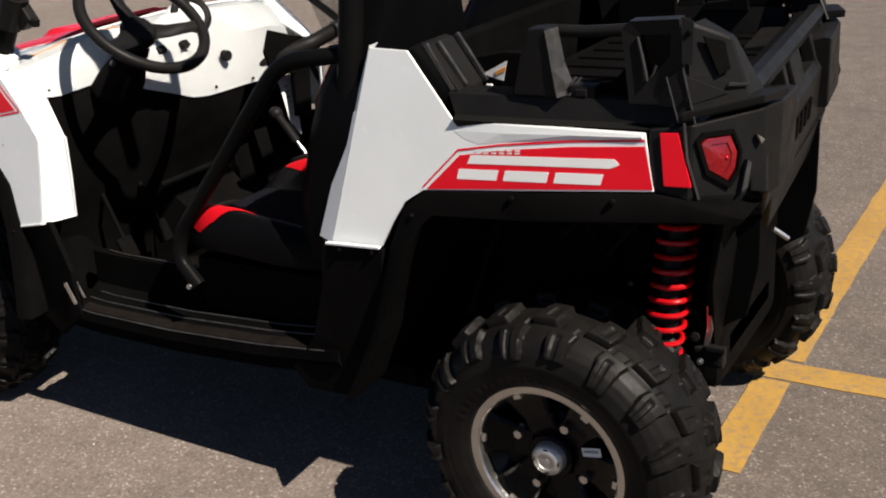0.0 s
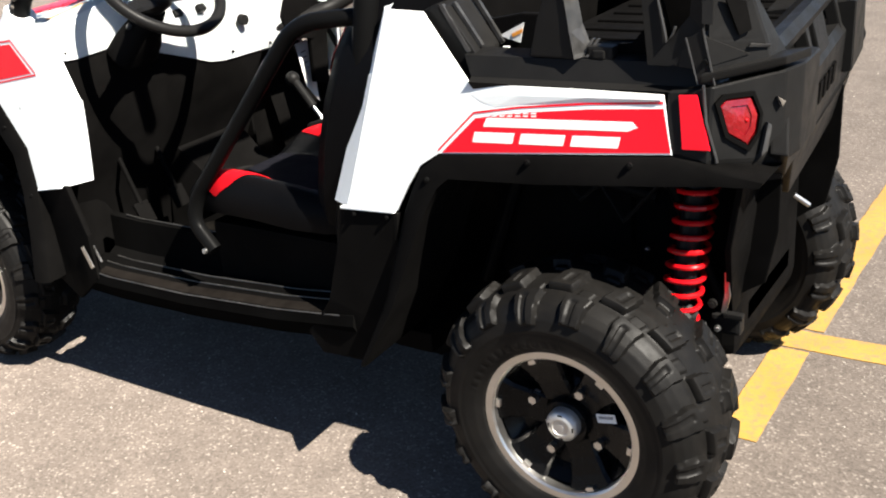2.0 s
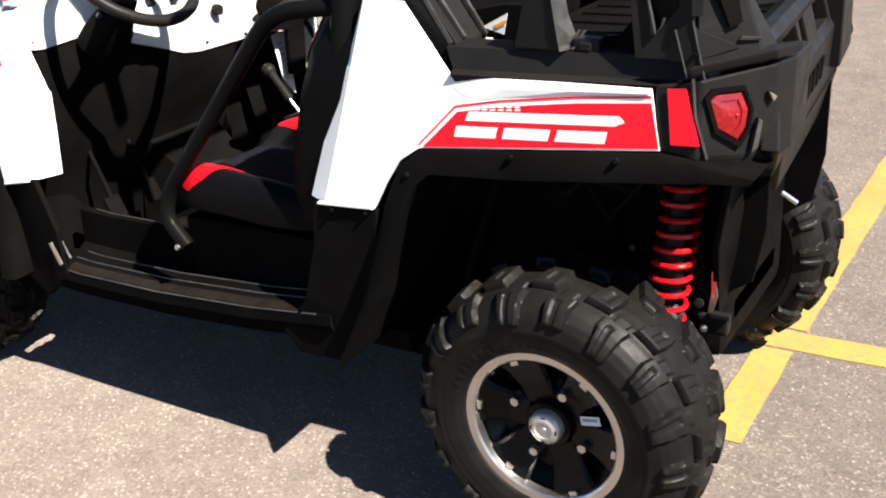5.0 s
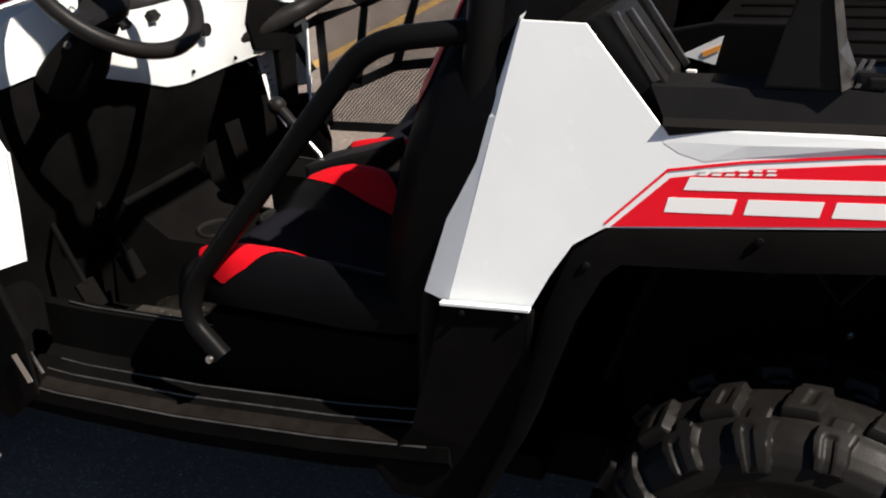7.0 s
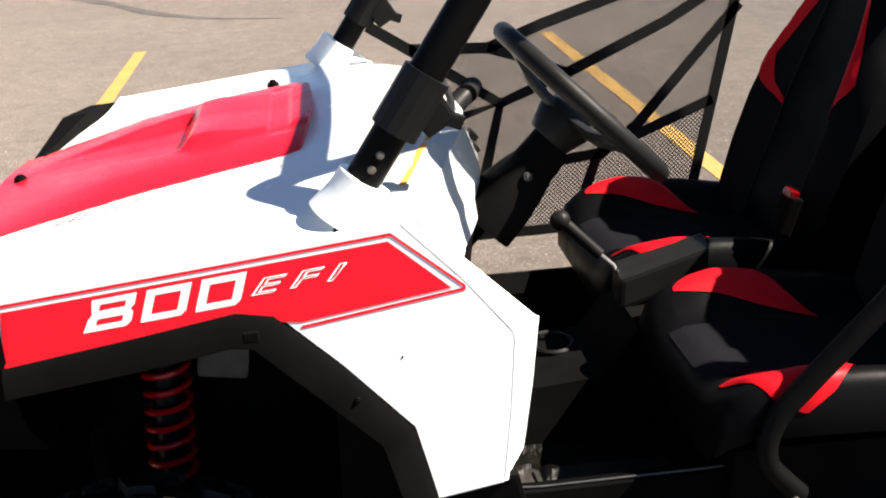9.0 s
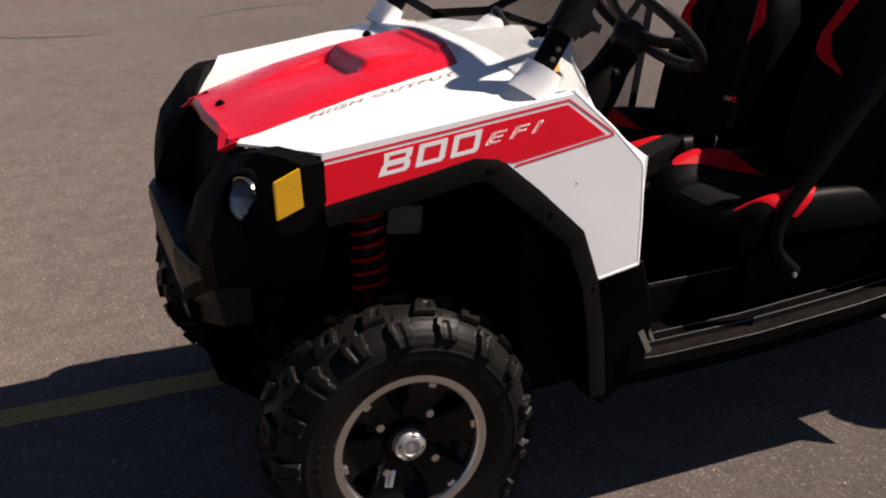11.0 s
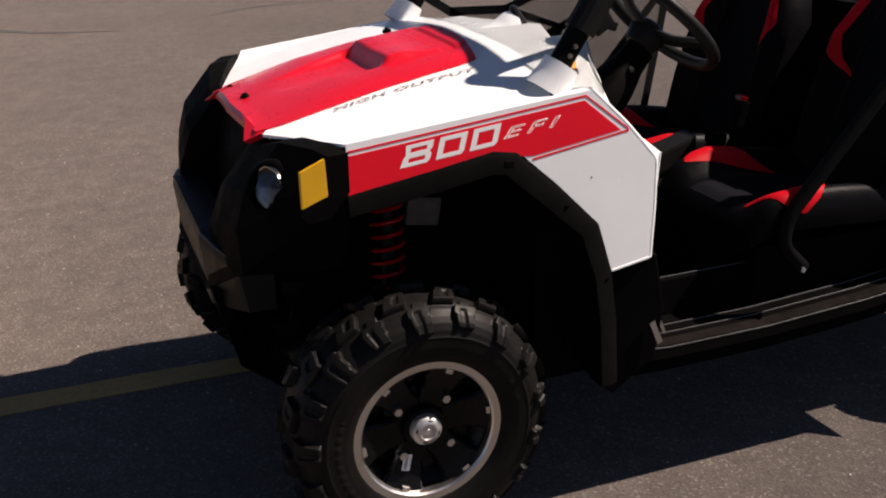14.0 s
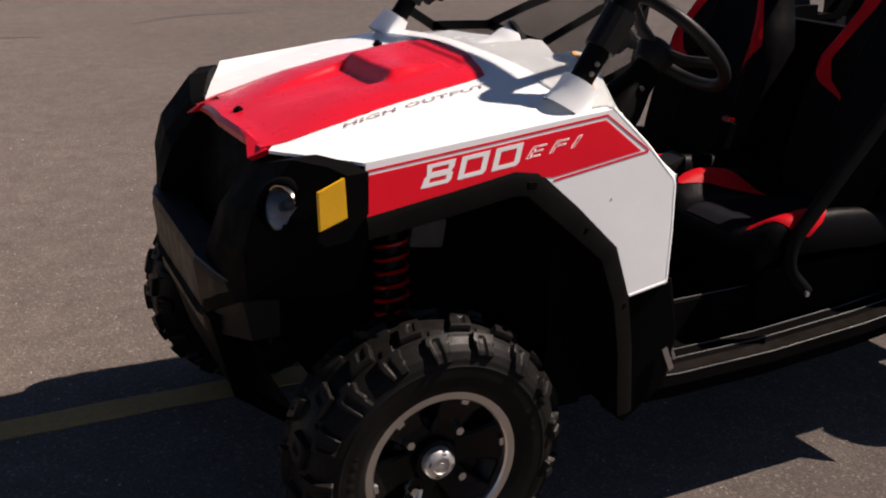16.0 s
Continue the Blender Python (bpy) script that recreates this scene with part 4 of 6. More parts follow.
def rear_panel(s):
    bm = rear_sheet(PANEL, 0.0, 0.005)
    # folded front flange
    for p in ([(1.562, 1.094), (1.527, 0.966), (1.524, 0.954), (1.505, 0.88), (1.452, 0.690)],):
        a = [bm.verts.new(v) for v in on_face(side_rear, p)]
        c = [bm.verts.new((v.co.x - k, v.co.y + 0.004 + 0.28 * k, v.co.z + 0.004)) for v, k in zip(a, (0.003, 0.012, 0.028, 0.035, 0.046))]
        d = [bm.verts.new((v.co.x - 0.003, v.co.y + 0.045, v.co.z)) for v in c]
        for i in range(len(p) - 1):
            bm.faces.new((a[i], a[i + 1], c[i + 1], c[i]))
            bm.faces.new((c[i], c[i + 1], d[i + 1], d[i]))
    bmesh.ops.remove_doubles(bm, verts=bm.verts[:], dist=0.0005)
    if s > 0:
        mirrored(bm)
    w = part("rear_side_panel", bm, WHITE, car, "white plastic rear side panel with red graphic")
    bm = rear_sheet([(1.566, 1.088), (1.646, 1.086), (1.748, 0.962), (1.74, 0.86), (1.62, 0.77), (1.50, 0.75)], -0.010, 0.006)
    if s > 0:
        mirrored(bm)
    part("panel_liner", bm, BLACK_FLAT, w, "black inner liner of the side panel")
    bm = bmesh.new()
    lip = [Vector((x, s * -(side_rear(x, z) - 0.004), z)) * 1 for x, z in ((1.444, 0.690), (1.50, 0.692), (1.582, 0.697))]
    solid(bm, [lip[0], lip[2], lip[2] + Vector((0, 0, 0.005)), lip[0] + Vector((0, 0, 0.005))], (0, s * 0.010, 0), 0.001)
    part("rolled_edge", bm, WHITE, w)

    def sheet(name, pts, lift, mat, label="", t=0.0005):
        bm = rear_sheet(pts, lift, t)
        if s > 0:
            mirrored(bm)
        return part(name, bm, mat, w, label)

    sheet("red_graphic", [(1.692, 0.829), (1.768, 0.901), (1.86, 0.918), (2.00, 0.935), (2.137, 0.946), (2.154, 0.873), (1.900, 0.849)], 0.0009, DECAL_RED, "red vinyl graphic")
    # ledge along the panel's top: it stands proud and its underside faces down to the red
    bm = bmesh.new()
    rings = []
    for x, zl, zh, d in ((1.757, 0.9452, 0.9462, 0.0003), (1.778, 0.9330, 0.9480, 0.0010), (1.81, 0.9245, 0.9488, 0.0020), (1.86, 0.9330, 0.9495, 0.0030), (2.00, 0.9490, 0.9560, 0.0040), (2.132, 0.9585, 0.9615, 0.0045)):
        zt = 0.966 + 0.002 * (x - 1.752) / 0.38
        rings.append([Vector((x, side_rear(x, z) - q, z)) for z, q in ((zl, -0.001), (zl, 0.0004), (zh, d), (zt - 0.002, d * 0.8), (zt, d * 0.6), (zt, -0.003))])
    loft(bm, rings)
    if s > 0:
        mirrored(bm)
    part("panel_crease", bm, WHITE, w)
    k = 0.0035
    top = [(1.684, 0.830), (1.765, 0.909), (1.86, 0.926), (2.00, 0.943), (2.137, 0.954)]
    for a, c in zip(top, top[1:]):
        sheet("pinstripe", [a, c, (c[0] - k * 0.4, c[1] + k), (a[0] - k * 0.4, a[1] + k)], 0.0009, DECAL_RED)
    if s < 0:
        # the maker's mark, as plain slanted shapes
        def mark(x0, z0, pts):
            q = [(x0 + u + 0.45 * v, z0 + v + 0.055 * u) for u, v in pts]
            sheet("mark", q, 0.0016, DECAL_WHITE)

        mark(1.772, 0.857, [(0.0, 0.030), (0.290, 0.030), (0.304, 0.037), (0.290, 0.047), (0.0, 0.047)])
        for x0, wid in ((1.762, 0.086), (1.862, 0.090), (1.966, 0.092)):
            mark(x0, 0.857 + 0.055 * (x0 - 1.785), [(0.0, 0.0), (wid, 0.0), (wid - 0.004, 0.020), (-0.004, 0.020)])
        for k in range(6):
            mark(1.803 + 0.0165 * k, 0.907 + 0.0012 * k, [(0, 0), (0.011, 0), (0.012, 0.0025), (0.001, 0.0025)])
            mark(1.803 + 0.0165 * k, 0.912 + 0.0012 * k, [(0, 0), (0.011, 0), (0.012, 0.0025), (0.001, 0.0025)])
    for x, z in ((1.478, 0.682), (1.562, 0.686)):
        bmx = Vector((x, side_rear(x, z) - 0.012, z))
        if s > 0:
            bmx.y = -bmx.y
        fastener("panel_screw", bmx, w, 0.005, (0, s, 0))
    return w


for s in (-1, 1):
    rear_panel(s)


def skewed(bm):
    """The tail stands a little askew: its far side is further forward."""
    for v in bm.verts:
        v.co.x -= 0.082 * max(0, v.co.y + 0.5) * min(1, max(0, (v.co.x - 1.7) / 0.45))
    return bm


def tail_part(name, bm, mat, parent, label="", smooth=False):
    return part(name, skewed(bm), mat, parent, label, smooth)


def plate(bm, pts, y, t, s, bevel=0.003):
    """A polygon in x, z standing at depth y, t thick, on side s."""
    return solid(bm, [(x, s * y, z) for x, z in pts], (0, s * t, 0), bevel)


def window_plate(bm, outer, inner, y, t, s):
    """A plate with a hole: outer and inner outlines of as many corners."""
    rings = [[(ox, s * y, oz), (ox, s * (y + t), oz), (ix, s * (y + t - 0.004), iz), (ix, s * y, iz)] for (ox, oz), (ix, iz) in zip(outer, inner)]
    loft(bm, rings + rings[:1], cap=False)
    bmesh.ops.remove_doubles(bm, verts=bm.verts[:], dist=0.0003)
    return bm


def lamp_face(s):
    """Point on the housing's angled lamp face: p along it, q up it, d proud of it."""
    out = Vector((0.63, s * 0.765, 0.11)).normalized()

    def at(p, q, d=0.0):
        return Vector((2.218 + 0.10 * p, s * (0.5255 - 0.085 * p - 0.14 * q), 0.93 + q)) + out * d

    return at


# black corner housings with red reflector and tail lamp
for s in (-1, 1):
    bm = bmesh.new()
    rings = []
    for x, dy, zt, zb in ((2.142, 0.0, 0.974, 0.866), (2.200, 0.0, 0.982, 0.856), (2.218, 0.0, 0.986, 0.852), (2.318, 0.085, 1.000, 0.842), (2.336, 0.150, 0.998, 0.846)):
        y = lambda z: s * (0.5578 - dy - 0.14 * (z - 0.70))
        rings.append([(x, s * 0.22, zt - 0.01), (x, y(zt), zt), (x, y(zb + 0.012), zb + 0.012), (x, y(zb) - s * 0.006, zb), (x, s * 0.22, zb - 0.01)])
    loft(bm, rings)
    bmesh.ops.bevel(bm, geom=[e for e in bm.edges if e.calc_length() > 0.03], offset=0.003, segments=1, affect="EDGES")
    corner = tail_part("rear_corner", bm, BLACK, car, "black plastic rear corner housing with faceted faces")
    yo = lambda z: s * (0.56 - 0.14 * (z - 0.70))
    bm = bmesh.new()
    solid(bm, [(2.163, yo(0.972) + s * 0.0005, 0.971), (2.194, yo(0.974) + s * 0.0005, 0.973), (2.222, yo(0.885) + s * 0.0005, 0.884), (2.174, yo(0.885) + s * 0.0005, 0.882)], (0, s * 0.003, 0), 0.001)
    tail_part("rear_reflector", bm, DECAL_RED, corner, "bright red reflector strip")
    # worn edge beside the reflector, its highlight put in as a light colour
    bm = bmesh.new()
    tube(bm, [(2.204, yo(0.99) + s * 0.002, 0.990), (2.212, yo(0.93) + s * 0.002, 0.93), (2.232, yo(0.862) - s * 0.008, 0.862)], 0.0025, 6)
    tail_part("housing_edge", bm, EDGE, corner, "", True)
    at = lamp_face(s)
    LAMP_OUT = ((0.089, 0.025), (0.166, 0.035), (0.519, 0.035), (0.633, 0.004), (0.611, -0.026), (0.507, -0.046), (0.223, -0.023))
    c = Vector((0.38, 0.0))
    big = [Vector(q) + (Vector(q) - c).normalized() * 0.0 + Vector(((q[0] - c.x) * 0.20, (q[1] - c.y) * 0.22)) for q in LAMP_OUT]
    # recessed bezel round the lamp
    bm = bmesh.new()
    loft(bm, [[at(o.x, o.y, 0.0), at(o.x, o.y, 0.006), at(i[0] + 0.01, i[1], 0.006), at(i[0], i[1], -0.002)] for o, i in [(big[k % 7], LAMP_OUT[k % 7]) for k in range(8)]], cap=False)
    tail_part("lamp_bezel", bm, BLACK_FLAT, corner, "black bezel round the tail lamp")
    bm = bmesh.new()
    rings = []
    for k, d in ((1.0, 0.0005), (0.90, 0.0035), (0.62, 0.0045), (0.58, 0.002), (0.16, 0.0035)):
        rings.append([at(c.x + (p - c.x) * k, q * k, d) for p, q in LAMP_OUT])
    loft(bm, rings)
    lamp = tail_part("tail_lamp", bm, LENS_RED, corner, "dark red faceted tail lamp lens")
    # one small bright bead, a glint modelled in colour on the lens
    for p, q in ((0.47, -0.004),):
        bm = bmesh.new()
        bmesh.ops.create_uvsphere(bm, u_segments=10, v_segments=6, radius=0.004, matrix=Matrix.Translation(at(p, q, 0.002)))
        tail_part("bulb_glint", bm, SPRING, lamp, "bright red bead painted as the lamp's glint", True)
    # hooked rib behind the lamp, and the lip over it
    bm = bmesh.new()
    solid(bm, [at(0.74, -0.010, 0.0), at(0.80, -0.016, 0.0), at(0.76, -0.058, 0.0), at(0.67, -0.066, 0.0)], at(0, 0, 0.012) - at(0, 0, 0), 0.003)
    tail_part("housing_rib", bm, EDGE, corner)
    bm = bmesh.new()
    solid(bm, [(2.200, s * 0.524, 0.992), (2.318, s * 0.440, 1.010), (2.345, s * 0.365, 1.008), (2.22, s * 0.39, 0.996)], (0, s * 0.006, 0.016), 0.004)
    tail_part("housing_lip", bm, BLACK, corner)
    bm = bmesh.new()
    solid(bm, [at(0.86, 0.030, 0.0), at(0.98, 0.020, 0.0), at(0.93, 0.012, 0.0)], at(0, 0, 0.010) - at(0, 0, 0), 0.002)
    tail_part("strap_tab", bm, DUSTY, corner, "pale metal tab")

# cargo box: floor, slanted front corners, fins, rails, towers and posts
bm = bmesh.new()
box(bm, (1.99, 0, 0.940), (0.58, 0.90, 0.03), None, 0.004)
cargo = tail_part("cargo_box", bm, BLACK_FLAT, car, "black plastic cargo box behind the seats")
for k in range(9):
    bm = bmesh.new()
    box(bm, (1.99, -0.36 + 0.09 * k, 0.957), (0.50, 0.02, 0.008), None, 0.003)
    tail_part("floor_rib", bm, BLACK_FLAT, cargo)
for s in (-1, 1):
    # rail that runs above the white panel
    bm = bmesh.new()
    prof = [(0.530, 0.969), (0.512, 0.975), (0.500, 1.012), (0.455, 1.018), (0.445, 0.955), (0.525, 0.955)]
    loft(bm, [[(x + (z - 0.969) * -0.5 * (x < 1.8), s * (y - dy), z + dz) for y, z in prof] for x, dz, dy in ((1.756, 0.0, 0.0), (1.90, 0.0, 0.008), (2.05, 0.001, 0.016), (2.20, 0.002, 0.024))])
    rail = tail_part("side_rail", bm, BLACK, cargo, "black plastic side rail of the cargo box")
    # slanted front corner with two ribs
    bm = bmesh.new()
    plate(bm, [(1.640, 1.090), (1.672, 1.104), (1.690, 1.100), (1.752, 1.014), (1.752, 0.965), (1.66, 0.965)], 0.395, 0.095, s, 0.005)
    front = tail_part("front_corner", bm, BLACK, cargo, "slanted black front corner of the cargo box")
    for y, x0, z0, x1, z1 in ((0.491, 1.679, 1.100, 1.735, 1.016), (0.468, 1.692, 1.100, 1.748, 1.022), (0.400, 1.694, 1.104, 1.756, 1.014)):
        bm = bmesh.new()
        solid(bm, [(x0, s * y, z0), (x0 + 0.008, s * y, z0 + 0.004), (x1 + 0.008, s * y, z1 + 0.002), (x1, s * y, z1 - 0.004)], (0, -s * 0.008, 0), 0.0015)
        tail_part("slant_rib", bm, EDGE, front)
    # inner panel that carries the warning label
    bm = bmesh.new()
    plate(bm, [(1.72, 0.965), (1.72, 1.055), (1.80, 1.070), (1.90, 1.070), (1.90, 0.965)], 0.372, 0.020, s, 0.003)
    tail_part("inner_panel", bm, BLACK_FLAT, cargo)
    # first tower: broad below, narrow above
    bm = bmesh.new()
    plate(bm, [(1.872, 1.015), (1.892, 1.085), (1.908, 1.136), (1.944, 1.138), (1.955, 1.065), (1.962, 1.015)], 0.455, 0.045, s, 0.004)
    tower = tail_part("tie_down_tower", bm, BLACK, cargo)
    bm = bmesh.new()
    solid(bm, [(1.944, s * 0.500, 1.134), (1.955, s * 0.501, 1.065), (1.963, s * 0.501, 1.014), (1.985, s * 0.46, 1.016), (1.962, s * 0.46, 1.07), (1.952, s * 0.46, 1.134)], (0.0, s * 0.003, 0.001), 0.001)
    tail_part("tower_edge", bm, EDGE, tower)
    # top rail and lower web between the towers
    bm = bmesh.new()
    tube(bm, [(1.925, s * 0.452, 1.126), (2.00, s * 0.450, 1.124), (2.10, s * 0.452, 1.130)], 0.011, 10)
    tail_part("top_rail", bm, BLACK, cargo, "", True)
    bm = bmesh.new()
    plate(bm, [(1.955, 1.010), (1.975, 1.030), (2.055, 1.034), (2.095, 1.085), (2.105, 1.010)], 0.420, 0.030, s, 0.003)
    tail_part("lower_web", bm, BLACK_FLAT, cargo)
    bm = bmesh.new()
    box(bm, (2.003, s * 0.468, 1.022), (0.050, 0.03, 0.026), None, 0.005)
    box(bm, (2.003, s * 0.484, 1.022), (0.022, 0.008, 0.014), None, 0.003)
    tail_part("tie_down_socket", bm, BLACK, cargo)
    for x in (1.972, 1.982):
        bm = bmesh.new()
        solid(bm, [(x - 0.006, s * 0.48, 1.016), (x, s * 0.48, 1.016), (x + 0.016, s * 0.46, 1.045), (x + 0.010, s * 0.46, 1.045)], (0, s * 0.006, 0), 0.001)
        tail_part("web_rib", bm, EDGE, cargo)
    # second tower with its window
    bm = bmesh.new()
    window_plate(bm, [(2.086, 1.138), (2.100, 1.152), (2.186, 1.157), (2.196, 1.070), (2.150, 1.012), (2.098, 1.012)], [(2.113, 1.124), (2.120, 1.129), (2.172, 1.131), (2.170, 1.096), (2.143, 1.064), (2.131, 1.054)], 0.462, 0.036, s)
    tower = tail_part("rear_tower", bm, BLACK, cargo, "black tower with an open window")
    bm = bmesh.new()
    plate(bm, [(2.09, 1.14), (2.19, 1.15), (2.19, 1.02), (2.10, 1.02)], 0.435, 0.012, s, 0.003)
    tail_part("tower_back", bm, BLACK_FLAT, tower)
    bm = bmesh.new()
    tube(bm, [(2.115, s * 0.497, 1.126), (2.126, s * 0.498, 1.080), (2.132, s * 0.499, 1.052), (2.142, s * 0.497, 1.066), (2.146, s * 0.494, 1.078)], 0.0025, 6)
    tail_part("tower_edge", bm, EDGE, tower, "", True)
    # pointed gusset at the tower's foot
    bm = bmesh.new()
    apex = bm.verts.new((2.192, s * 0.506, 1.068))
    foot = [bm.verts.new(p) for p in ((2.130, s * 0.490, 1.012), (2.192, s * 0.512, 1.012), (2.262, s * 0.462, 1.030), (2.235, s * 0.44, 1.050), (2.19, s * 0.455, 1.075))]
    for a, c in zip(foot, foot[1:] + foot[:1]):
        bm.faces.new((apex, a, c))
    bm.faces.new(foot[::-1])
    tail_part("gusset", bm, BLACK, tower)
    # corner strip with screws
    bm = bmesh.new()
    solid(bm, [(2.172, s * 0.508, 1.062), (2.192, s * 0.5095, 0.988), (2.219, s * 0.508, 0.988), (2.197, s * 0.508, 1.078)], (0, s * 0.004, 0), 0.0012)
    solid(bm, [(2.190, s * 0.492, 1.160), (2.194, s * 0.504, 1.085), (2.212, s * 0.502, 1.085), (2.210, s * 0.490, 1.152)], (0, s * 0.004, 0), 0.0012)
    strip = tail_part("corner_strip", bm, BLACK, tower)
    for x, z in ((2.203, 1.026), (2.203, 1.135)):
        bm = bmesh.new()
        bmesh.ops.create_cone(bm, cap_ends=True, segments=12, radius1=0.005, radius2=0.004, depth=0.004, matrix=Matrix.Translation((x, s * (0.514 if z < 1.1 else 0.501), z)) @ Matrix.Rotation(radians(90), 4, "X"))
        tail_part("wall_screw", bm, TUBE, strip, "", True)
    # both strip edges get their highlight from the light EDGE colour
    for pts in ([(2.170, 1.064), (2.181, 1.025), (2.191, 0.988)], [(2.198, 1.080), (2.207, 1.04), (2.2195, 0.988)]):
        bm = bmesh.new()
        tube(bm, [(x, s * 0.5125, z) for x, z in pts], 0.0018, 6)
        tail_part("strip_edge", bm, EDGE, strip, "", True)
    # rear post, turned in to the tailgate
    bm = bmesh.new()
    loft(bm, [[(2.205, s * 0.503, 0.99), (2.300, s * 0.440, 1.00), (2.312, s * 0.36, 1.00), (2.225, s * 0.40, 0.99)], [(2.200, s * 0.500, 1.06), (2.285, s * 0.440, 1.050), (2.29, s * 0.375, 1.045), (2.215, s * 0.41, 1.06)],
              [(2.200, s * 0.490, 1.150), (2.262, s * 0.445, 1.118), (2.262, s * 0.415, 1.116), (2.212, s * 0.435, 1.150)]])
    bmesh.ops.bevel(bm, geom=bm.edges[:], offset=0.004, segments=1, affect="EDGES")
    post = tail_part("rear_post", bm, BLACK, cargo, "black angular rear post of the cargo box")
    bm = bmesh.new()
    solid(bm, [(2.222, s * 0.4845, 1.128), (2.252, s * 0.4615, 1.116), (2.262, s * 0.4585, 1.07), (2.245, s * 0.472, 1.062)], (0.003, s * 0.003, 0), 0.001)
    tail_part("post_slot", bm, BLACK_FLAT, post)
    bm = bmesh.new()
    solid(bm, [(2.262, s * 0.462, 1.048), (2.290, s * 0.441, 1.043), (2.288, s * 0.440, 1.038), (2.258, s * 0.463, 1.042)], (0.003, s * 0.003, 0), 0.0008)
    tail_part("post_edge", bm, EDGE, post)

# tailgate
bm = bmesh.new()
loft(bm, [[(x, y, z) for x, z in ((2.305, 0.945), (2.318, 0.925), (2.312, 0.800), (2.280, 0.790), (2.275, 0.940))] for y in (-0.400, -0.39, 0.39, 0.400)])
gate = tail_part("tailgate", bm, BLACK, cargo, "black plastic tailgate with embossed panel")
bm = bmesh.new()
loft(bm, [[(x, y, z + dz) for x, z in ((2.262, 1.030), (2.285, 1.034), (2.298, 1.018), (2.292, 0.998), (2.262, 0.995))] for y, dz in ((-0.375, 0.004), (-0.34, 0.0), (0.34, 0.0), (0.375, 0.004))])
tail_part("gate_top_rail", bm, BLACK, gate)
for y, w in ((-0.375, 0.05), (-0.125, 0.02), (-0.01, 0.10), (0.20, 0.02), (0.37, 0.06)):
    bm = bmesh.new()
    solid(bm, [(2.292, y - w / 2, 1.005), (2.292, y + w / 2 + 0.01, 1.005), (2.312, y + w / 2, 0.935), (2.312, y - w / 2, 0.935)], (-0.03, 0, 0), 0.004)
    tail_part("gate_post", bm, BLACK, gate)
bm = bmesh.new()
box(bm, (2.245, 0, 0.97), (0.012, 0.76, 0.10), None, 0.003)
tail_part("gate_backing", bm, BLACK_FLAT, gate)
for k in range(6):
    bm = bmesh.new()
    y = -0.20 + 0.052 * k
    solid(bm, [(2.3165, y, 0.890), (2.3165, y + 0.030, 0.890), (2.3145, y + 0.026, 0.848), (2.3145, y - 0.004, 0.848)], (0.005, 0, 0), 0.001)
    tail_part("embossed_bar", bm, BLACK_FLAT, gate)
# lower gate facets
bm = bmesh.new()
solid(bm, [(2.312, -0.30, 0.800), (2.318, 0.30, 0.800), (2.325, 0.400, 0.850), (2.302, 0.33, 0.730), (2.285, 0.15, 0.690), (2.285, -0.18, 0.690)], (-0.022, 0, 0), 0.004)
tail_part("gate_lower", bm, BLACK, gate, "black angled panel under the tailgate")
for s in (-1, 1):
    bm = bmesh.new()
    solid(bm, [(2.316, s * 0.385, 0.94), (2.322, s * 0.415, 0.93), (2.335, s * (0.475 if s < 0 else 0.445), 0.868), (2.315, s * 0.39, 0.80), (2.312, s * 0.36, 0.80)], (-0.03, 0, 0), 0.004)
    tail_part("gate_corner", bm, BLACK, gate)
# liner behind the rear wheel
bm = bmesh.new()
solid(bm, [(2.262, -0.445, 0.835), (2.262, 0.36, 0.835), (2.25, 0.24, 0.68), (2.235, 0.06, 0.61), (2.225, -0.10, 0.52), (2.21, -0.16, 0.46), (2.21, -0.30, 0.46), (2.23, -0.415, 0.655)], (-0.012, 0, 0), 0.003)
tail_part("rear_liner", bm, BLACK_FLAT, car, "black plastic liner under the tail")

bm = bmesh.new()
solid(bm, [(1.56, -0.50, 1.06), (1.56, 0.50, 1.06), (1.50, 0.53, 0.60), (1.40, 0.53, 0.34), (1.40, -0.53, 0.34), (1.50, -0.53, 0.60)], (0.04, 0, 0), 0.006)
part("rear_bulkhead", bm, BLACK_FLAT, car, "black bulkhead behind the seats")

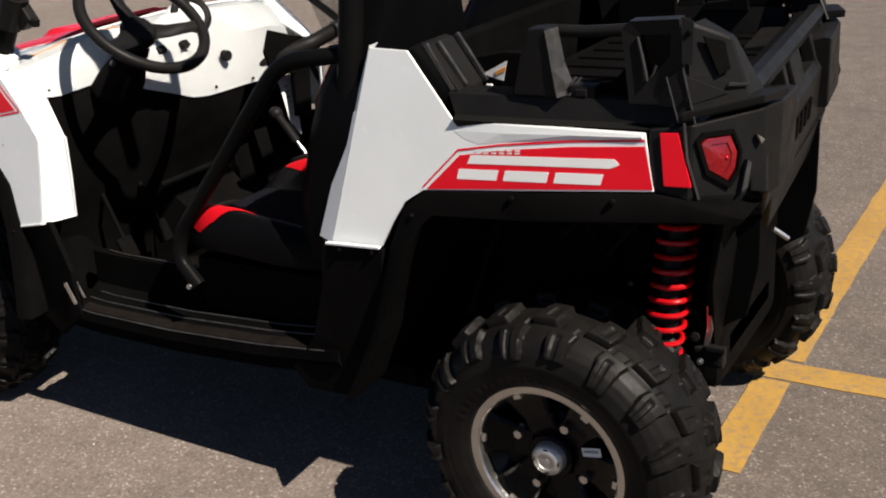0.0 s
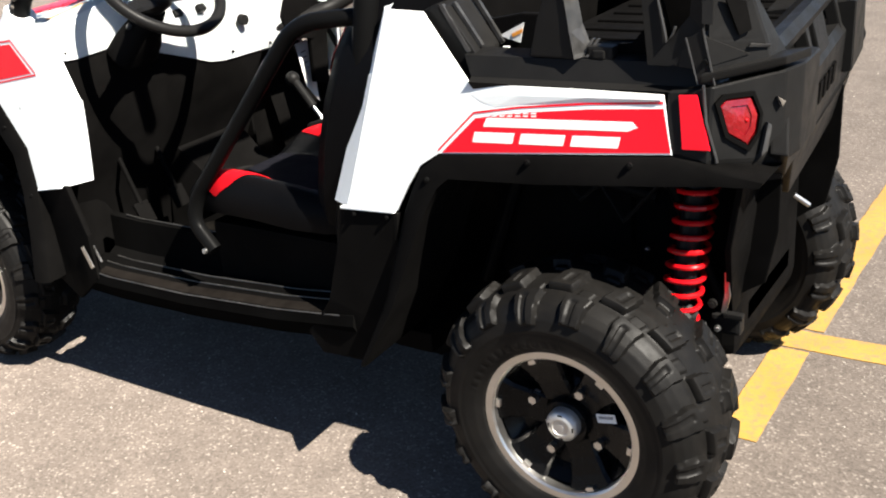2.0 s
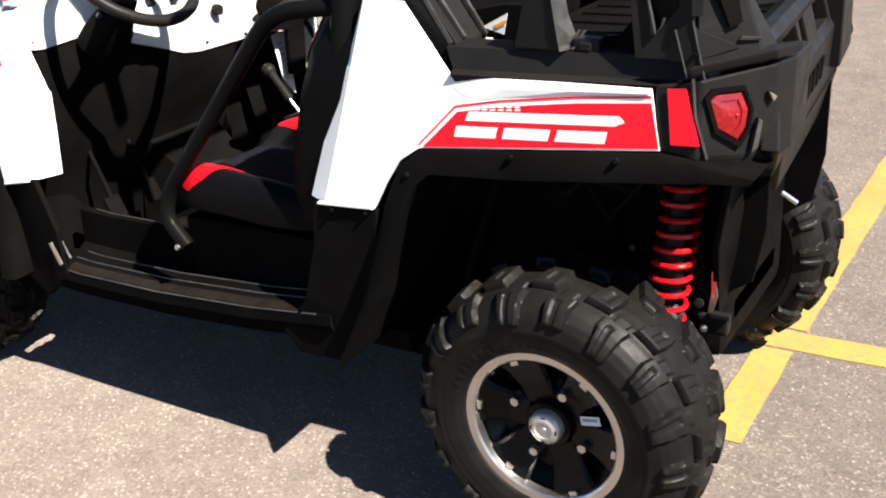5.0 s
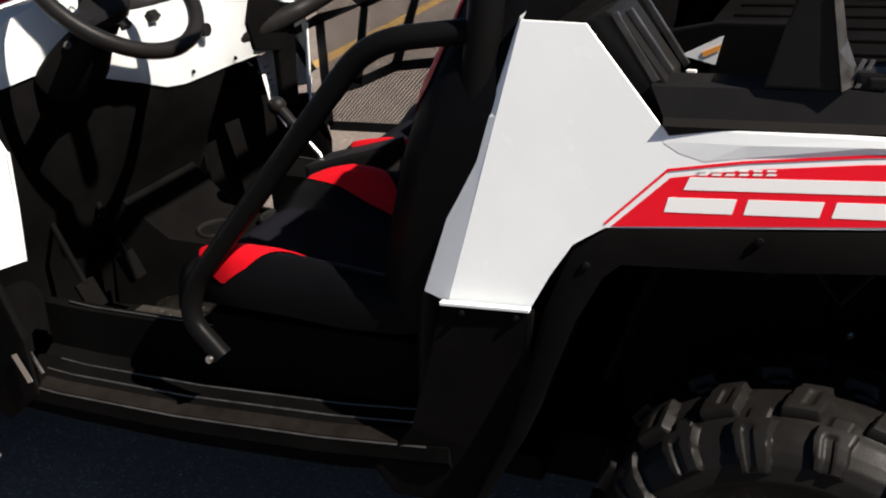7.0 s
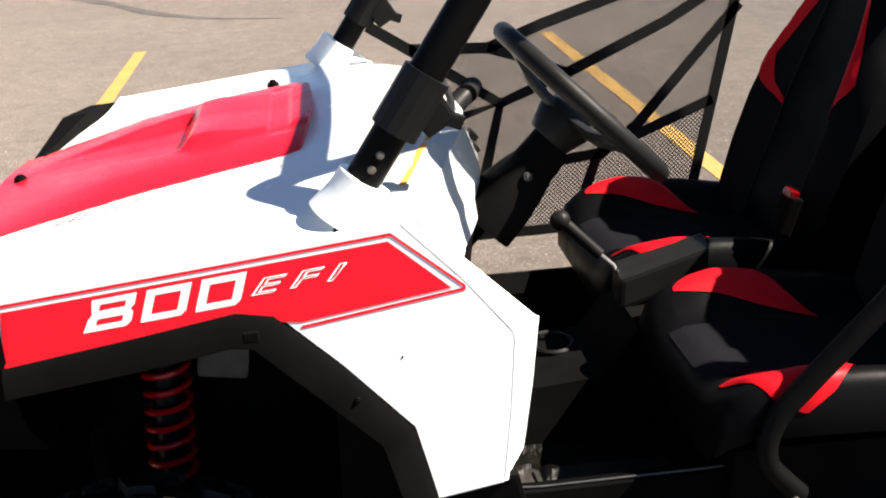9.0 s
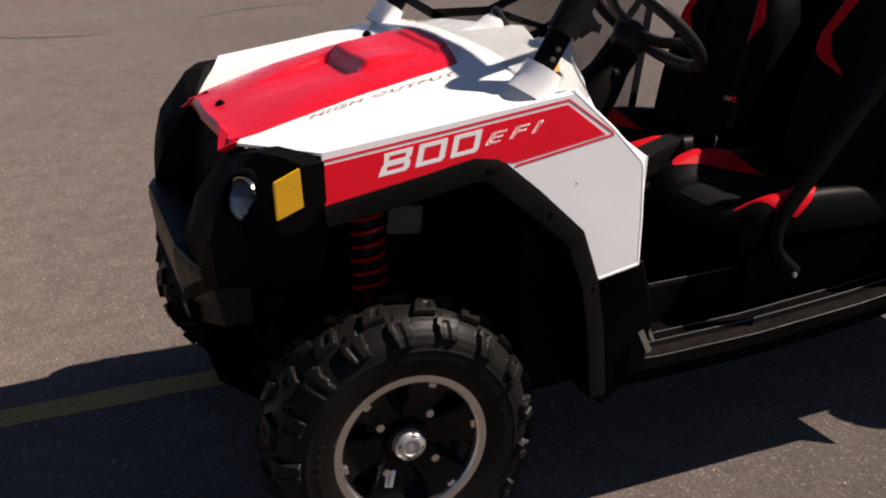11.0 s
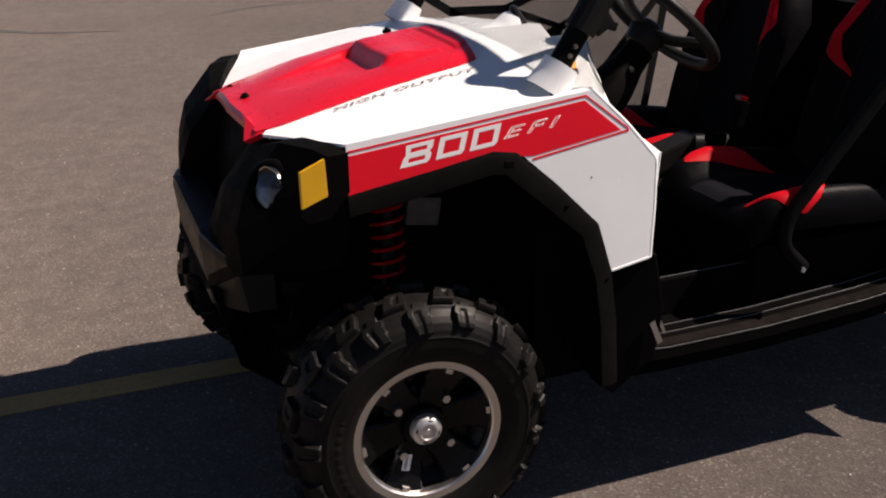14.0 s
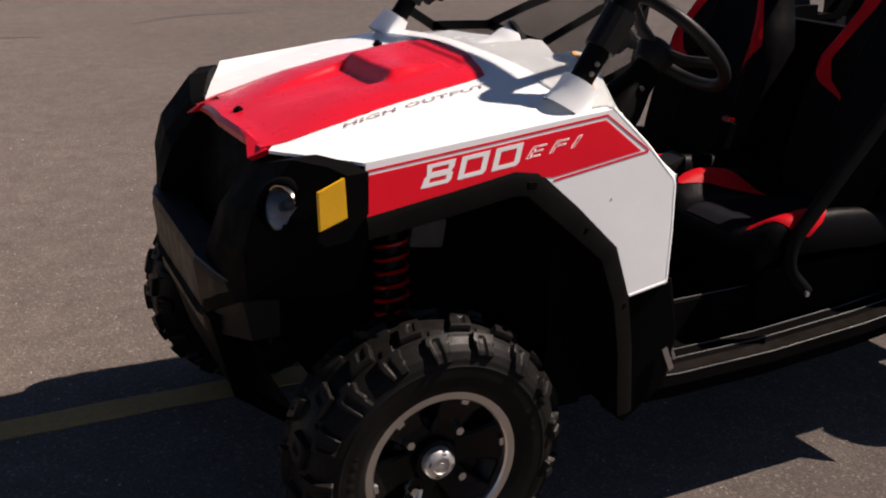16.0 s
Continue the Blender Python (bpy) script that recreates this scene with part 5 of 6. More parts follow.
# lower body
for s in (-1, 1):
    bm = bmesh.new()
    solid(bm, [(1.442, s * 0.548, 0.688), (1.585, s * 0.55, 0.694), (1.578, s * 0.552, 0.58), (1.525, s * 0.550, 0.43), (1.462, s * 0.546, 0.318), (1.33, s * 0.550, 0.315), (1.30, s * 0.56, 0.37), (1.385, s * 0.56, 0.46)], (0, s * 0.018, 0), 0.007)
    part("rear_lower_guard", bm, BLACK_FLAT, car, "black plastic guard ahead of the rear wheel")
    bm = bmesh.new()
    solid(bm, [(0.395, s * 0.575, 0.625), (0.552, s * 0.58, 0.635), (0.585, s * 0.575, 0.50), (0.575, s * 0.565, 0.37), (0.47, s * 0.56, 0.29), (0.41, s * 0.565, 0.34)], (0, s * 0.016, 0), 0.007)
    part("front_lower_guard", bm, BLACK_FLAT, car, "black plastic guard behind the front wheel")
    bm = bmesh.new()
    prof = [(0.575, 0.385), (0.580, 0.360), (0.555, 0.315), (0.38, 0.300), (0.38, 0.470), (0.430, 0.500), (0.445, 0.495), (0.452, 0.405), (0.475, 0.392), (0.492, 0.400), (0.504, 0.392), (0.530, 0.400), (0.545, 0.392)]
    loft(bm, [[(x, s * y, z + dz) for y, z in prof] for x, dz in ((0.50, 0.0), (0.62, -0.004), (0.9, 0.0), (1.2, 0.02), (1.44, 0.05))])
    sl = part("sill", bm, SILL_BLACK, car, "black plastic door sill with raised ribs")
    bm = bmesh.new()
    loft(bm, [[(x, s * 0.5735, 0.3868 + dz), (x, s * 0.5455, 0.3932 + dz), (x, s * 0.5455, 0.3960 + dz), (x, s * 0.5735, 0.3896 + dz)] for x, dz in ((0.57, -0.002), (0.62, -0.004), (0.9, 0.0), (1.2, 0.02), (1.40, 0.043))])
    part("sill_step", bm, SCUFFED, sl, "scuffed dusty step along the sill's edge")
    # thin light tubes: the sill ribs' bright lines, painted as highlights
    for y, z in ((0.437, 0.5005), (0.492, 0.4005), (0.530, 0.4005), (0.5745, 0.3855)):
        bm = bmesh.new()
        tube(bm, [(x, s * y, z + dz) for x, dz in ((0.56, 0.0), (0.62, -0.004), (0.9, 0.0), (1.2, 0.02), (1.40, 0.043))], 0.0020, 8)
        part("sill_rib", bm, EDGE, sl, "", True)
bm = bmesh.new()
box(bm, (0.96, 0, 0.315), (1.16, 0.86, 0.05), None, 0.006)
box(bm, (1.0, 0, 0.24), (1.7, 0.56, 0.11), None, 0.02)
part("floor_pan", bm, BLACK_FLAT, car, "black plastic floor and belly pan")
bm = bmesh.new()
loft(bm, [[(x, -w, 0.33), (x, -w * 0.8, h), (x, w * 0.8, h), (x, w, 0.33)] for x, w, h in ((0.42, 0.17, 0.62), (0.56, 0.15, 0.50), (0.70, 0.14, 0.492), (0.82, 0.14, 0.505), (0.885, 0.13, 0.60), (1.40, 0.12, 0.60))])
part("centre_console", bm, BLACK_FLAT, car, "black plastic centre console", True)

# ---- cab: seats, steering, cage ----


def seat(yc):
    base = bmesh.new()
    W, yq, back, rise = (0.224, yc + 0.013, 0.012, 0.032) if yc < 0 else (0.235, yc, 0.0, 0.030)

    # cushion as rounded sections from front to back; past |v| = 0.9 the section turns down the side
    def section(x, ztop, w, bol, drop):
        pts = []
        for v in span(-1.4, 1.4, 43):
            b = min(1, max(0, abs(v) - 0.45) / 0.45)
            z = ztop + bol * b * b * (3 - 2 * b)
            y = min(abs(v), 0.9) * w
            if abs(v) > 0.9:
                t = (abs(v) - 0.9) / 0.5 * math.pi * 0.62
                y, z = 0.9 * w + 0.1 * w * 1.6 * math.sin(t), z - drop * (1 - math.cos(t))
            pts.append((x + back, yq + math.copysign(y, v), z + rise))
        return pts

    rings = [section(0.872, 0.535, W * 0.80, 0.000, 0.02), section(0.876, 0.565, W * 0.88, 0.008, 0.035), section(0.892, 0.590, W * 0.93, 0.024, 0.05), section(0.93, 0.606, W * 0.96, 0.040, 0.06),
             section(1.02, 0.608, W, 0.056, 0.07), section(1.12, 0.600, W, 0.062, 0.07), section(1.22, 0.592, W * 0.98, 0.060, 0.07), section(1.32, 0.588, W * 0.95, 0.050, 0.06), section(1.38, 0.59, W * 0.9, 0.04, 0.05)]
    loft(base, rings)
    st = part("seat", base, VINYL, car, "black bucket seat with red side patches", True)

    # raised red patches and cloth centre laid on the cushion
    def top(x, v):
        xs = [r[0][0] for r in rings]
        i = max(0, min(len(xs) - 2, sum(1 for q in xs if q <= x) - 1))
        t = (x - xs[i]) / (xs[i + 1] - xs[i])
        k = (v + 1.4) / 2.8 * 42
        j = min(41, int(k))
        f = k - j
        a = Vector(rings[i][j]).lerp(Vector(rings[i][j + 1]), f)
        c = Vector(rings[i + 1][j]).lerp(Vector(rings[i + 1][j + 1]), f)
        return a.lerp(c, t)

    def laid(name, mat, edge, label, x0, x1, lift=0.004):
        """A padded patch between two edges v(x), laid on the cushion."""
        bm = bmesh.new()

        def f(u, t):
            x = lerp(x0, x1, u) + back
            a, c = edge(u)
            k = min(1, 4 * min(t, 1 - t)) * min(1, 6 * min(u, 1 - u))
            v = lerp(a, c, t)
            p = top(x, v)
            n = (top(min(x + 0.01, 1.36 + back), v) - top(x - 0.01, v)).cross(top(x, min(v + 0.05, 1.39)) - top(x, max(v - 0.05, -1.39))).normalized()
            n = n if n.dot(Vector((x, yc + 0.6 * (p.y - yc), p.z)) - Vector((x, yc, 0.45))) > 0 else -n
            return p + n * (lift * k + 0.0022)

        smooth_grid(bm, f, span(0, 1, 30), span(0, 1, 15))
        return part(name, bm, mat, st, label, True)

    laid("cloth_insert", CLOTH, lambda u: (-0.44, 0.44), "dark blue-grey cloth seat insert", 0.90, 1.34, 0.002)
    for s in (-1, 1):
        if s < 0:
            # a broad leaf that rolls over the bolster
            laid("red_patch", SEAT_RED, lambda u: (s * interp(u, (0, 0.3, 0.6, 1), (0.60, 0.42, 0.46, 0.62)), s * interp(u, (0, 0.2, 0.4, 0.6, 0.8, 1), (0.68, 1.12, 1.24, 1.10, 0.82, 0.64))), "bright red vinyl leaf on the bolster", 0.908, 1.150)
        else:
            # a slim leaf that tapers to the rear
            laid("red_patch", SEAT_RED, lambda u: (s * interp(u, (0, 0.3, 0.6, 1), (0.80, 0.70, 0.60, 0.49)), s * interp(u, (0, 0.2, 0.45, 0.75, 1), (0.84, 1.10, 1.06, 0.78, 0.50))), "red vinyl leaf tapering to the rear", 0.935, 1.195)
    # backrest
    rest = bmesh.new()
    br = []
    for k, (z, xf, w, bol, th) in enumerate(((0.60, 1.290, 0.205, 0.035, 0.10), (0.70, 1.325, 0.228, 0.055, 0.10), (0.82, 1.358, 0.236, 0.062, 0.10), (0.95, 1.392, 0.236, 0.062, 0.09), (1.06, 1.420, 0.224, 0.055, 0.08),
                                             (1.14, 1.440, 0.195, 0.040, 0.075), (1.22, 1.458, 0.162, 0.028, 0.07), (1.30, 1.472, 0.142, 0.020, 0.065), (1.36, 1.484, 0.120, 0.010, 0.05), (1.385, 1.495, 0.09, 0.0, 0.03))):
        xf += 0.035 if yc < 0 else 0.0
        row = []
        for v in span(-1, 1, 21):
            b = max(0, abs(v) - 0.5) / 0.5
            x = xf - bol * math.sin(min(1, b * 1.3) * math.pi / 2) + 0.055 * max(0, abs(v) - 0.84) / 0.16
            row.append((x, yc + v * w, z))
        row += [(xf + th, yc + w * 0.95, z), (xf + th + 0.01, yc, z), (xf + th, yc - w * 0.95, z)]
        br.append([(px, py, 0.60 + (pz - 0.60) * 0.86) for px, py, pz in row])
    loft(rest, br)
    bk = part("backrest", rest, VINYL, st, "black vinyl backrest with red flashes", True)

    def front(z, v):
        zs = [r[0][2] for r in br]
        i = max(0, min(len(zs) - 2, sum(1 for q in zs if q <= z) - 1))
        t = (z - zs[i]) / (zs[i + 1] - zs[i])
        k = (v + 1) / 2 * 20
        j = min(19, int(k))
        f = k - j
        a = Vector(br[i][j]).lerp(Vector(br[i][j + 1]), f)
        c = Vector(br[i + 1][j]).lerp(Vector(br[i + 1][j + 1]), f)
        return a.lerp(c, t)

    for s in (-1, 1):
        bm = bmesh.new()

        def f(u, t):
            z = lerp(0.885, 1.225, u)
            mid = interp(u, (0, 0.15, 0.32, 0.6, 1), (0.46, 0.68, 0.80, 0.74, 0.62))
            wid = interp(u, (0, 0.12, 0.32, 0.6, 1), (0.005, 0.06, 0.10, 0.10, 0.15))
            return front(z, s * (mid + (t - 0.5) * 2 * wid)) + Vector((-0.005, 0, 0))

        smooth_grid(bm, f, span(0, 1, 22), span(0, 1, 7))
        part("red_flash", bm, SEAT_RED, st, "red vinyl flash on the backrest", True)
    # piping seams down the back
    for s in (-1, 1):
        bm = bmesh.new()
        tube(bm, [front(z, s * 0.48) + Vector((-0.002, 0, 0)) for z in span(0.64, 1.23, 22)], 0.003, 6)
        part("piping", bm, STRAP, st, "", True)
    bm = bmesh.new()
    box(bm, (1.15, yc, 0.44), (0.44, 0.34, 0.22), None, 0.015)
    part("seat_base", bm, BLACK_FLAT, st, "black plastic seat base")
    return st


for yc in (-0.30, 0.30):
    seat(yc)

# steering wheel
AXS = Vector((0.68, 0, 0.73)).normalized()
wc = Vector((0.708, -0.300, 1.097))
sm = Matrix.Translation(wc) @ AXS.to_track_quat("Z", "Y").to_matrix().to_4x4()


def ring(R, r, n=48, k=12):
    bm = bmesh.new()
    vs = [[bm.verts.new(((R + r * math.cos(b)) * math.cos(a), (R + r * math.cos(b)) * math.sin(a), r * math.sin(b))) for b in (2 * math.pi * j / k for j in range(k))] for a in (2 * math.pi * i / n for i in range(n))]
    for i in range(n):
        for j in range(k):
            bm.faces.new((vs[i][j], vs[(i + 1) % n][j], vs[(i + 1) % n][(j + 1) % k], vs[i][(j + 1) % k]))
    return bm


bm = ring(0.162, 0.0150)
bm.transform(sm)
sw = part("steering_wheel", bm, BLACK, car, "black soft-grip three-spoke steering wheel", True)
bm = lathe(bmesh.new(), [(0.0001, 0.012), (0.030, 0.014), (0.042, 0.022), (0.048, 0.04), (0.036, 0.075), (0.0001, 0.08)], 28)
bm.transform(sm @ Matrix.Rotation(radians(-90), 4, "X"))
part("wheel_hub", bm, BLACK, sw, "black round steering wheel hub", True)
for a in (200, 340, 90):
    d = Vector((math.cos(radians(a)), math.sin(radians(a)), 0))
    w = Vector((-d.y, d.x, 0))
    bm = bmesh.new()
    loft(bm, [[d * r + w * k * hw + Vector((0, 0, zz + dz)) for k, dz in ((-1, 0), (-0.6, 0.008), (0.6, 0.008), (1, 0), (0.6, -0.008), (-0.6, -0.008))] for r, hw, zz in ((0.03, 0.030, -0.032), (0.08, 0.022, -0.026), (0.125, 0.019, -0.010), (0.158, 0.022, 0.0))])
    bm.transform(sm)
    part("wheel_spoke", bm, BLACK, sw, "", True)
bm = bmesh.new()
tube(bm, [wc - AXS * 0.05, wc - AXS * 0.20, wc - AXS * 0.42], 0.026, 14)
part("steering_column", bm, BLACK_FLAT, car, "black steering column", True)
bm = bmesh.new()
rings = []
for d, rw, rh in ((0.075, 0.030, 0.030), (0.12, 0.034, 0.034), (0.150, 0.046, 0.040), (0.190, 0.062, 0.044), (0.24, 0.070, 0.046)):
    o = wc - AXS * d
    up = Vector((-AXS.z, 0, AXS.x))
    rings.append([o + Vector((0, 1, 0)) * math.copysign(abs(math.cos(a)) ** 0.6, math.cos(a)) * rw + up * (math.copysign(abs(math.sin(a)) ** 0.6, math.sin(a)) * rh - 0.012) for a in (2 * math.pi * k / 20 for k in range(20))])
loft(bm, rings)
part("column_shroud", bm, BLACK_FLAT, car, "black plastic shroud round the steering column", True)
fastener("shroud_bolt", wc - AXS * 0.165 + Vector((0.020, -0.046, 0.020)), car, 0.008, (0.7, -0.6, 0.3), EDGE)
# gauge in its white pod
gm = Matrix.Translation((0.522, 0.046, 1.052)) @ Vector((0.80, -0.25, 0.50)).to_track_quat("Z", "Y").to_matrix().to_4x4()
bm = ring(0.050, 0.0115, 36, 8)
bm.transform(gm)
gauge = part("gauge", bm, BLACK, dash, "round black instrument with grey dial", True)
bm = bmesh.new()
bmesh.ops.create_cone(bm, cap_ends=True, segments=36, radius1=0.052, radius2=0.047, depth=0.05, matrix=gm @ Matrix.Translation((0, 0, -0.024)))
part("gauge_dial", bm, PAPER, gauge, "pale instrument dial")
bm = bmesh.new()
bmesh.ops.create_cone(bm, cap_ends=True, segments=28, radius1=0.024, radius2=0.023, depth=0.05, matrix=gm @ Matrix.Translation((-0.006, 0, -0.022)))
part("gauge_display", bm, BLACK_FLAT, gauge, "dark display in the dial")

# gear lever with chrome shaft
bm = bmesh.new()
tube(bm, [(0.90, 0.046, 0.60), (0.878, 0.050, 0.665), (0.80, 0.064, 0.735)], 0.0055, 10)
lever = part("gear_lever", bm, STEEL, car, "chrome gear lever with black knob", True)
bm = bmesh.new()
tube(bm, [(0.85, 0.055, 0.690), (0.81, 0.063, 0.728), (0.785, 0.068, 0.752), (0.772, 0.070, 0.762)], 0.0125, 12)
bmesh.ops.create_uvsphere(bm, u_segments=14, v_segments=10, radius=0.021, matrix=Matrix.Translation((0.770, 0.071, 0.764)))
part("lever_knob", bm, BLACK, lever, "black rubber lever knob", True)

# roll cage
R = 0.0255
cage = None


def cage_tube(path, r=R, bend=0.10, name="cage_tube", label="black steel roll cage tube"):
    global cage
    bm = bmesh.new()
    tube(bm, rounded(path, bend), r, 14)
    if cage is None:
        cage = part("roll_cage", bm, TUBE, car, "black tubular steel roll cage", True)
        return cage
    return part(name, bm, TUBE, cage, "", True)


for s in (-1, 1):
    cage_tube([(0.345, s * 0.475, 1.030), (0.70, s * 0.455, 1.57), (0.86, s * 0.44, 1.70), (1.40, s * 0.43, 1.74)], bend=0.12)
    cage_tube([(1.38, s * 0.505, 0.42), (1.40, s * 0.505, 0.66), (1.50, s * 0.495, 1.02), (1.525, s * 0.475, 1.30), (1.50, s * 0.43, 1.74)], bend=0.12)
    if s < 0:
        cage_tube([(1.008, s * 0.546, 0.512), (0.944, s * 0.540, 0.575), (0.962, s * 0.527, 0.642), (1.335, s * 0.515, 1.062), (1.52, s * 0.480, 1.078)], r=0.0180, bend=0.06, name="hip_bar")
    # clamp on the post, with bolts
    ax = Vector((0.355, -s * 0.02, 0.54)).normalized()
    c = Vector((0.428, s * 0.470, 1.152))
    bm = bmesh.new()
    tube(bm, [c - ax * 0.045, c - ax * 0.043, c + ax * 0.043, c + ax * 0.045], 0.034, 14)
    box(bm, c + Vector((0.030, -s * 0.012, -0.018)), (0.05, 0.03, 0.05), Matrix.Rotation(radians(-33), 4, "Y"), 0.006)
    box(bm, c + Vector((0.058, -s * 0.012, -0.030)), (0.03, 0.018, 0.02), Matrix.Rotation(radians(20), 4, "Y"), 0.004)
    part("post_clamp", bm, BLACK, cage, "black clamp on the front post")
    for k in (-0.075, -0.098):
        fastener("post_bolt", c + ax * k + Vector((-0.004, s * 0.0265, 0)), cage, 0.006, (0, s, 0), DUSTY)
cage_tube([(0.86, -0.44, 1.70), (0.86, 0.44, 1.70)])
cage_tube([(1.50, -0.43, 1.74), (1.50, 0.43, 1.74)])
cage_tube([(1.52, -0.48, 1.22), (1.52, 0.48, 1.22)], r=0.022)

# side net on the far side
NY = 0.572
net_edge = [(0.525, 1.030), (0.712, 1.024), (0.842, 1.075), (1.02, 1.130), (1.325, 1.190), (1.232, 0.615), (0.827, 0.550), (0.592, 0.552), (0.590, 0.60), (0.600, 0.845)]
for s in (1,):
    seam = [(0.590, 0.640), (0.695, 0.672), (0.815, 0.724), (0.985, 0.745), (1.275, 0.868)]
    bm = bmesh.new()
    bm.faces.new([bm.verts.new((x, s * NY, z)) for x, z in net_edge[:5] + seam[::-1] + net_edge[9:]])
    net = part("side_net", bm, NET_FINE, car, "black woven side net with webbing straps")
    bm = bmesh.new()
    bm.faces.new([bm.verts.new((x, s * NY, z)) for x, z in seam + [(1.232, 0.615), (0.827, 0.550), (0.592, 0.552)]])
    part("lower_net", bm, NET, net, "coarser black mesh")
    straps = [[(0.43, 1.085), (0.525, 1.026), (0.741, 0.886), (0.911, 0.955), (1.145, 1.065), (1.325, 1.175)],
              [(0.525, 1.026), (0.712, 1.022), (0.842, 1.072), (1.02, 1.130), (1.325, 1.195)],
              [(0.712, 1.022), (0.911, 0.955), (0.815, 0.724)],
              [(0.600, 0.845), (0.741, 0.886), (0.695, 0.672)],
              [(0.590, 0.640), (0.695, 0.672), (0.815, 0.724), (0.985, 0.745), (1.275, 0.868)],
              [(1.325, 1.100), (1.086, 0.815), (0.985, 0.735), (0.955, 0.64), (0.93, 0.56)],
              [(0.592, 0.548), (0.827, 0.552), (1.0, 0.560), (1.232, 0.600)],
              [(1.328, 1.20), (1.275, 0.868), (1.228, 0.58)],
              [(0.600, 0.845), (0.592, 0.548)],
              [(0.560, 0.70), (0.500, 0.80), (0.600, 0.845)]]
    for st in straps:
        bm = bmesh.new()
        band(bm, [(x, s * NY, z) for x, z in st], (0, 1, 0), 0.026, 0.005)
        part("net_strap", bm, STRAP, net)

# seat belt buckles
for y, x in ((0.060, 1.243),):
    bm = bmesh.new()
    box(bm, (x, y, 0.745), (0.030, 0.045, 0.085), Matrix.Rotation(radians(15), 4, "Y"), 0.006)
    bk = part("belt_buckle", bm, BLACK_FLAT, car, "black seat belt buckle with red button")
    bm = bmesh.new()
    box(bm, (x + 0.006, y, 0.792), (0.020, 0.034, 0.016), Matrix.Rotation(radians(15), 4, "Y"), 0.004)
    part("release_button", bm, LENS_RED, bk, "glossy red release button")

# suspension: coil springs, dampers and arms
def shock(a, b, r, turns, label):
    a, b = Vector(a), Vector(b)
    d = b - a
    q = d.to_track_quat("Z", "Y").to_matrix().to_4x4()
    m = Matrix.Translation(a) @ q
    bm = bmesh.new()
    n = turns * 16
    tube(bm, [m @ Vector((r * math.cos(2 * math.pi * k / 16), r * math.sin(2 * math.pi * k / 16), d.length * (0.06 + 0.88 * k / n))) for k in range(n + 1)], 0.0055, 8)
    sp = part("coil_spring", bm, SPRING, car, label, True)
    bm = bmesh.new()
    tube(bm, [a, a.lerp(b, 0.5)], 0.017, 16)
    tube(bm, [a.lerp(b, 0.22), b], 0.024, 20)
    part("damper", bm, DAMPER, sp, "glossy black damper body", True)
    for t in (0.05, 0.95):
        bm = bmesh.new()
        tube(bm, [a.lerp(b, t - 0.012), a.lerp(b, t + 0.012)], r + 0.008, 18)
        part("spring_seat", bm, TUBE, sp, "", True)


for s in (-1, 1):
    if s < 0:
        shock((2.120, s * 0.42, 0.46), (2.155, s * 0.36, 0.85), 0.036, 12, "red rear coil spring over a black damper")
    shock((0.02, s * 0.31, 0.44), (0.03, s * 0.255, 0.82), 0.036, 11, "red front coil spring over a black damper")
    for x in (AX_F, AX_R):
        for dx, z0, z1 in ((-0.16, 0.40, 0.36), (0.16, 0.40, 0.36), (-0.14, 0.27, 0.25), (0.14, 0.27, 0.25)):
            bm = bmesh.new()
            tube(bm, [(x + dx, s * 0.17, z0), (x + dx * 0.2, s * 0.44, z1)], 0.015, 10)
            part("suspension_arm", bm, TUBE, car, "", True)
        bm = bmesh.new()
        tube(bm, [(x, s * 0.12, 0.33), (x, s * 0.48, HUB_Z)], 0.018, 12)
        part("drive_shaft", bm, TUBE, car, "", True)
        bm = bmesh.new()
        bmesh.ops.create_cone(bm, cap_ends=True, segments=28, radius1=0.10, radius2=0.10, depth=0.008, matrix=Matrix.Translation((x, s * 0.47, HUB_Z)) @ Matrix.Rotation(radians(90), 4, "X"))
        part("brake_disc", bm, STEEL, car, "steel brake disc")
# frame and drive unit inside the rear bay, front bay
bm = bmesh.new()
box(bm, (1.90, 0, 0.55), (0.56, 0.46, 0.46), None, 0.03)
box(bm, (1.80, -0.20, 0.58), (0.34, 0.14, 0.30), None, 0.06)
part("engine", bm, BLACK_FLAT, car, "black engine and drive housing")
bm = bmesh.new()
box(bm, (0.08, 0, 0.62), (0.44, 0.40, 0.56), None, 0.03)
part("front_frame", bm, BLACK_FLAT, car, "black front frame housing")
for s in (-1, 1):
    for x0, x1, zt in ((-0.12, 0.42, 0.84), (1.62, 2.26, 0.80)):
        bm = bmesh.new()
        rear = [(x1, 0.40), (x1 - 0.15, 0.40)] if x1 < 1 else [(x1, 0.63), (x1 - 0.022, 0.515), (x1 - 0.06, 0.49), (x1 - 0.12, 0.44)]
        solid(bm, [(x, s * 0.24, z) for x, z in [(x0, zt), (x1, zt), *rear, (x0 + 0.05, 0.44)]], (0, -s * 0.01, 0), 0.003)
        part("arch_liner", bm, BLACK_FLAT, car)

# ---- small things ----


def dash_top(x, y):
    """Height of the cowl at (x, y)."""
    zs = [interp(x, [q[0] for q in pr], [q[1] for q in pr]) for _, *pr in DASH]
    return interp(y, [r[0] for r in DASH], zs)


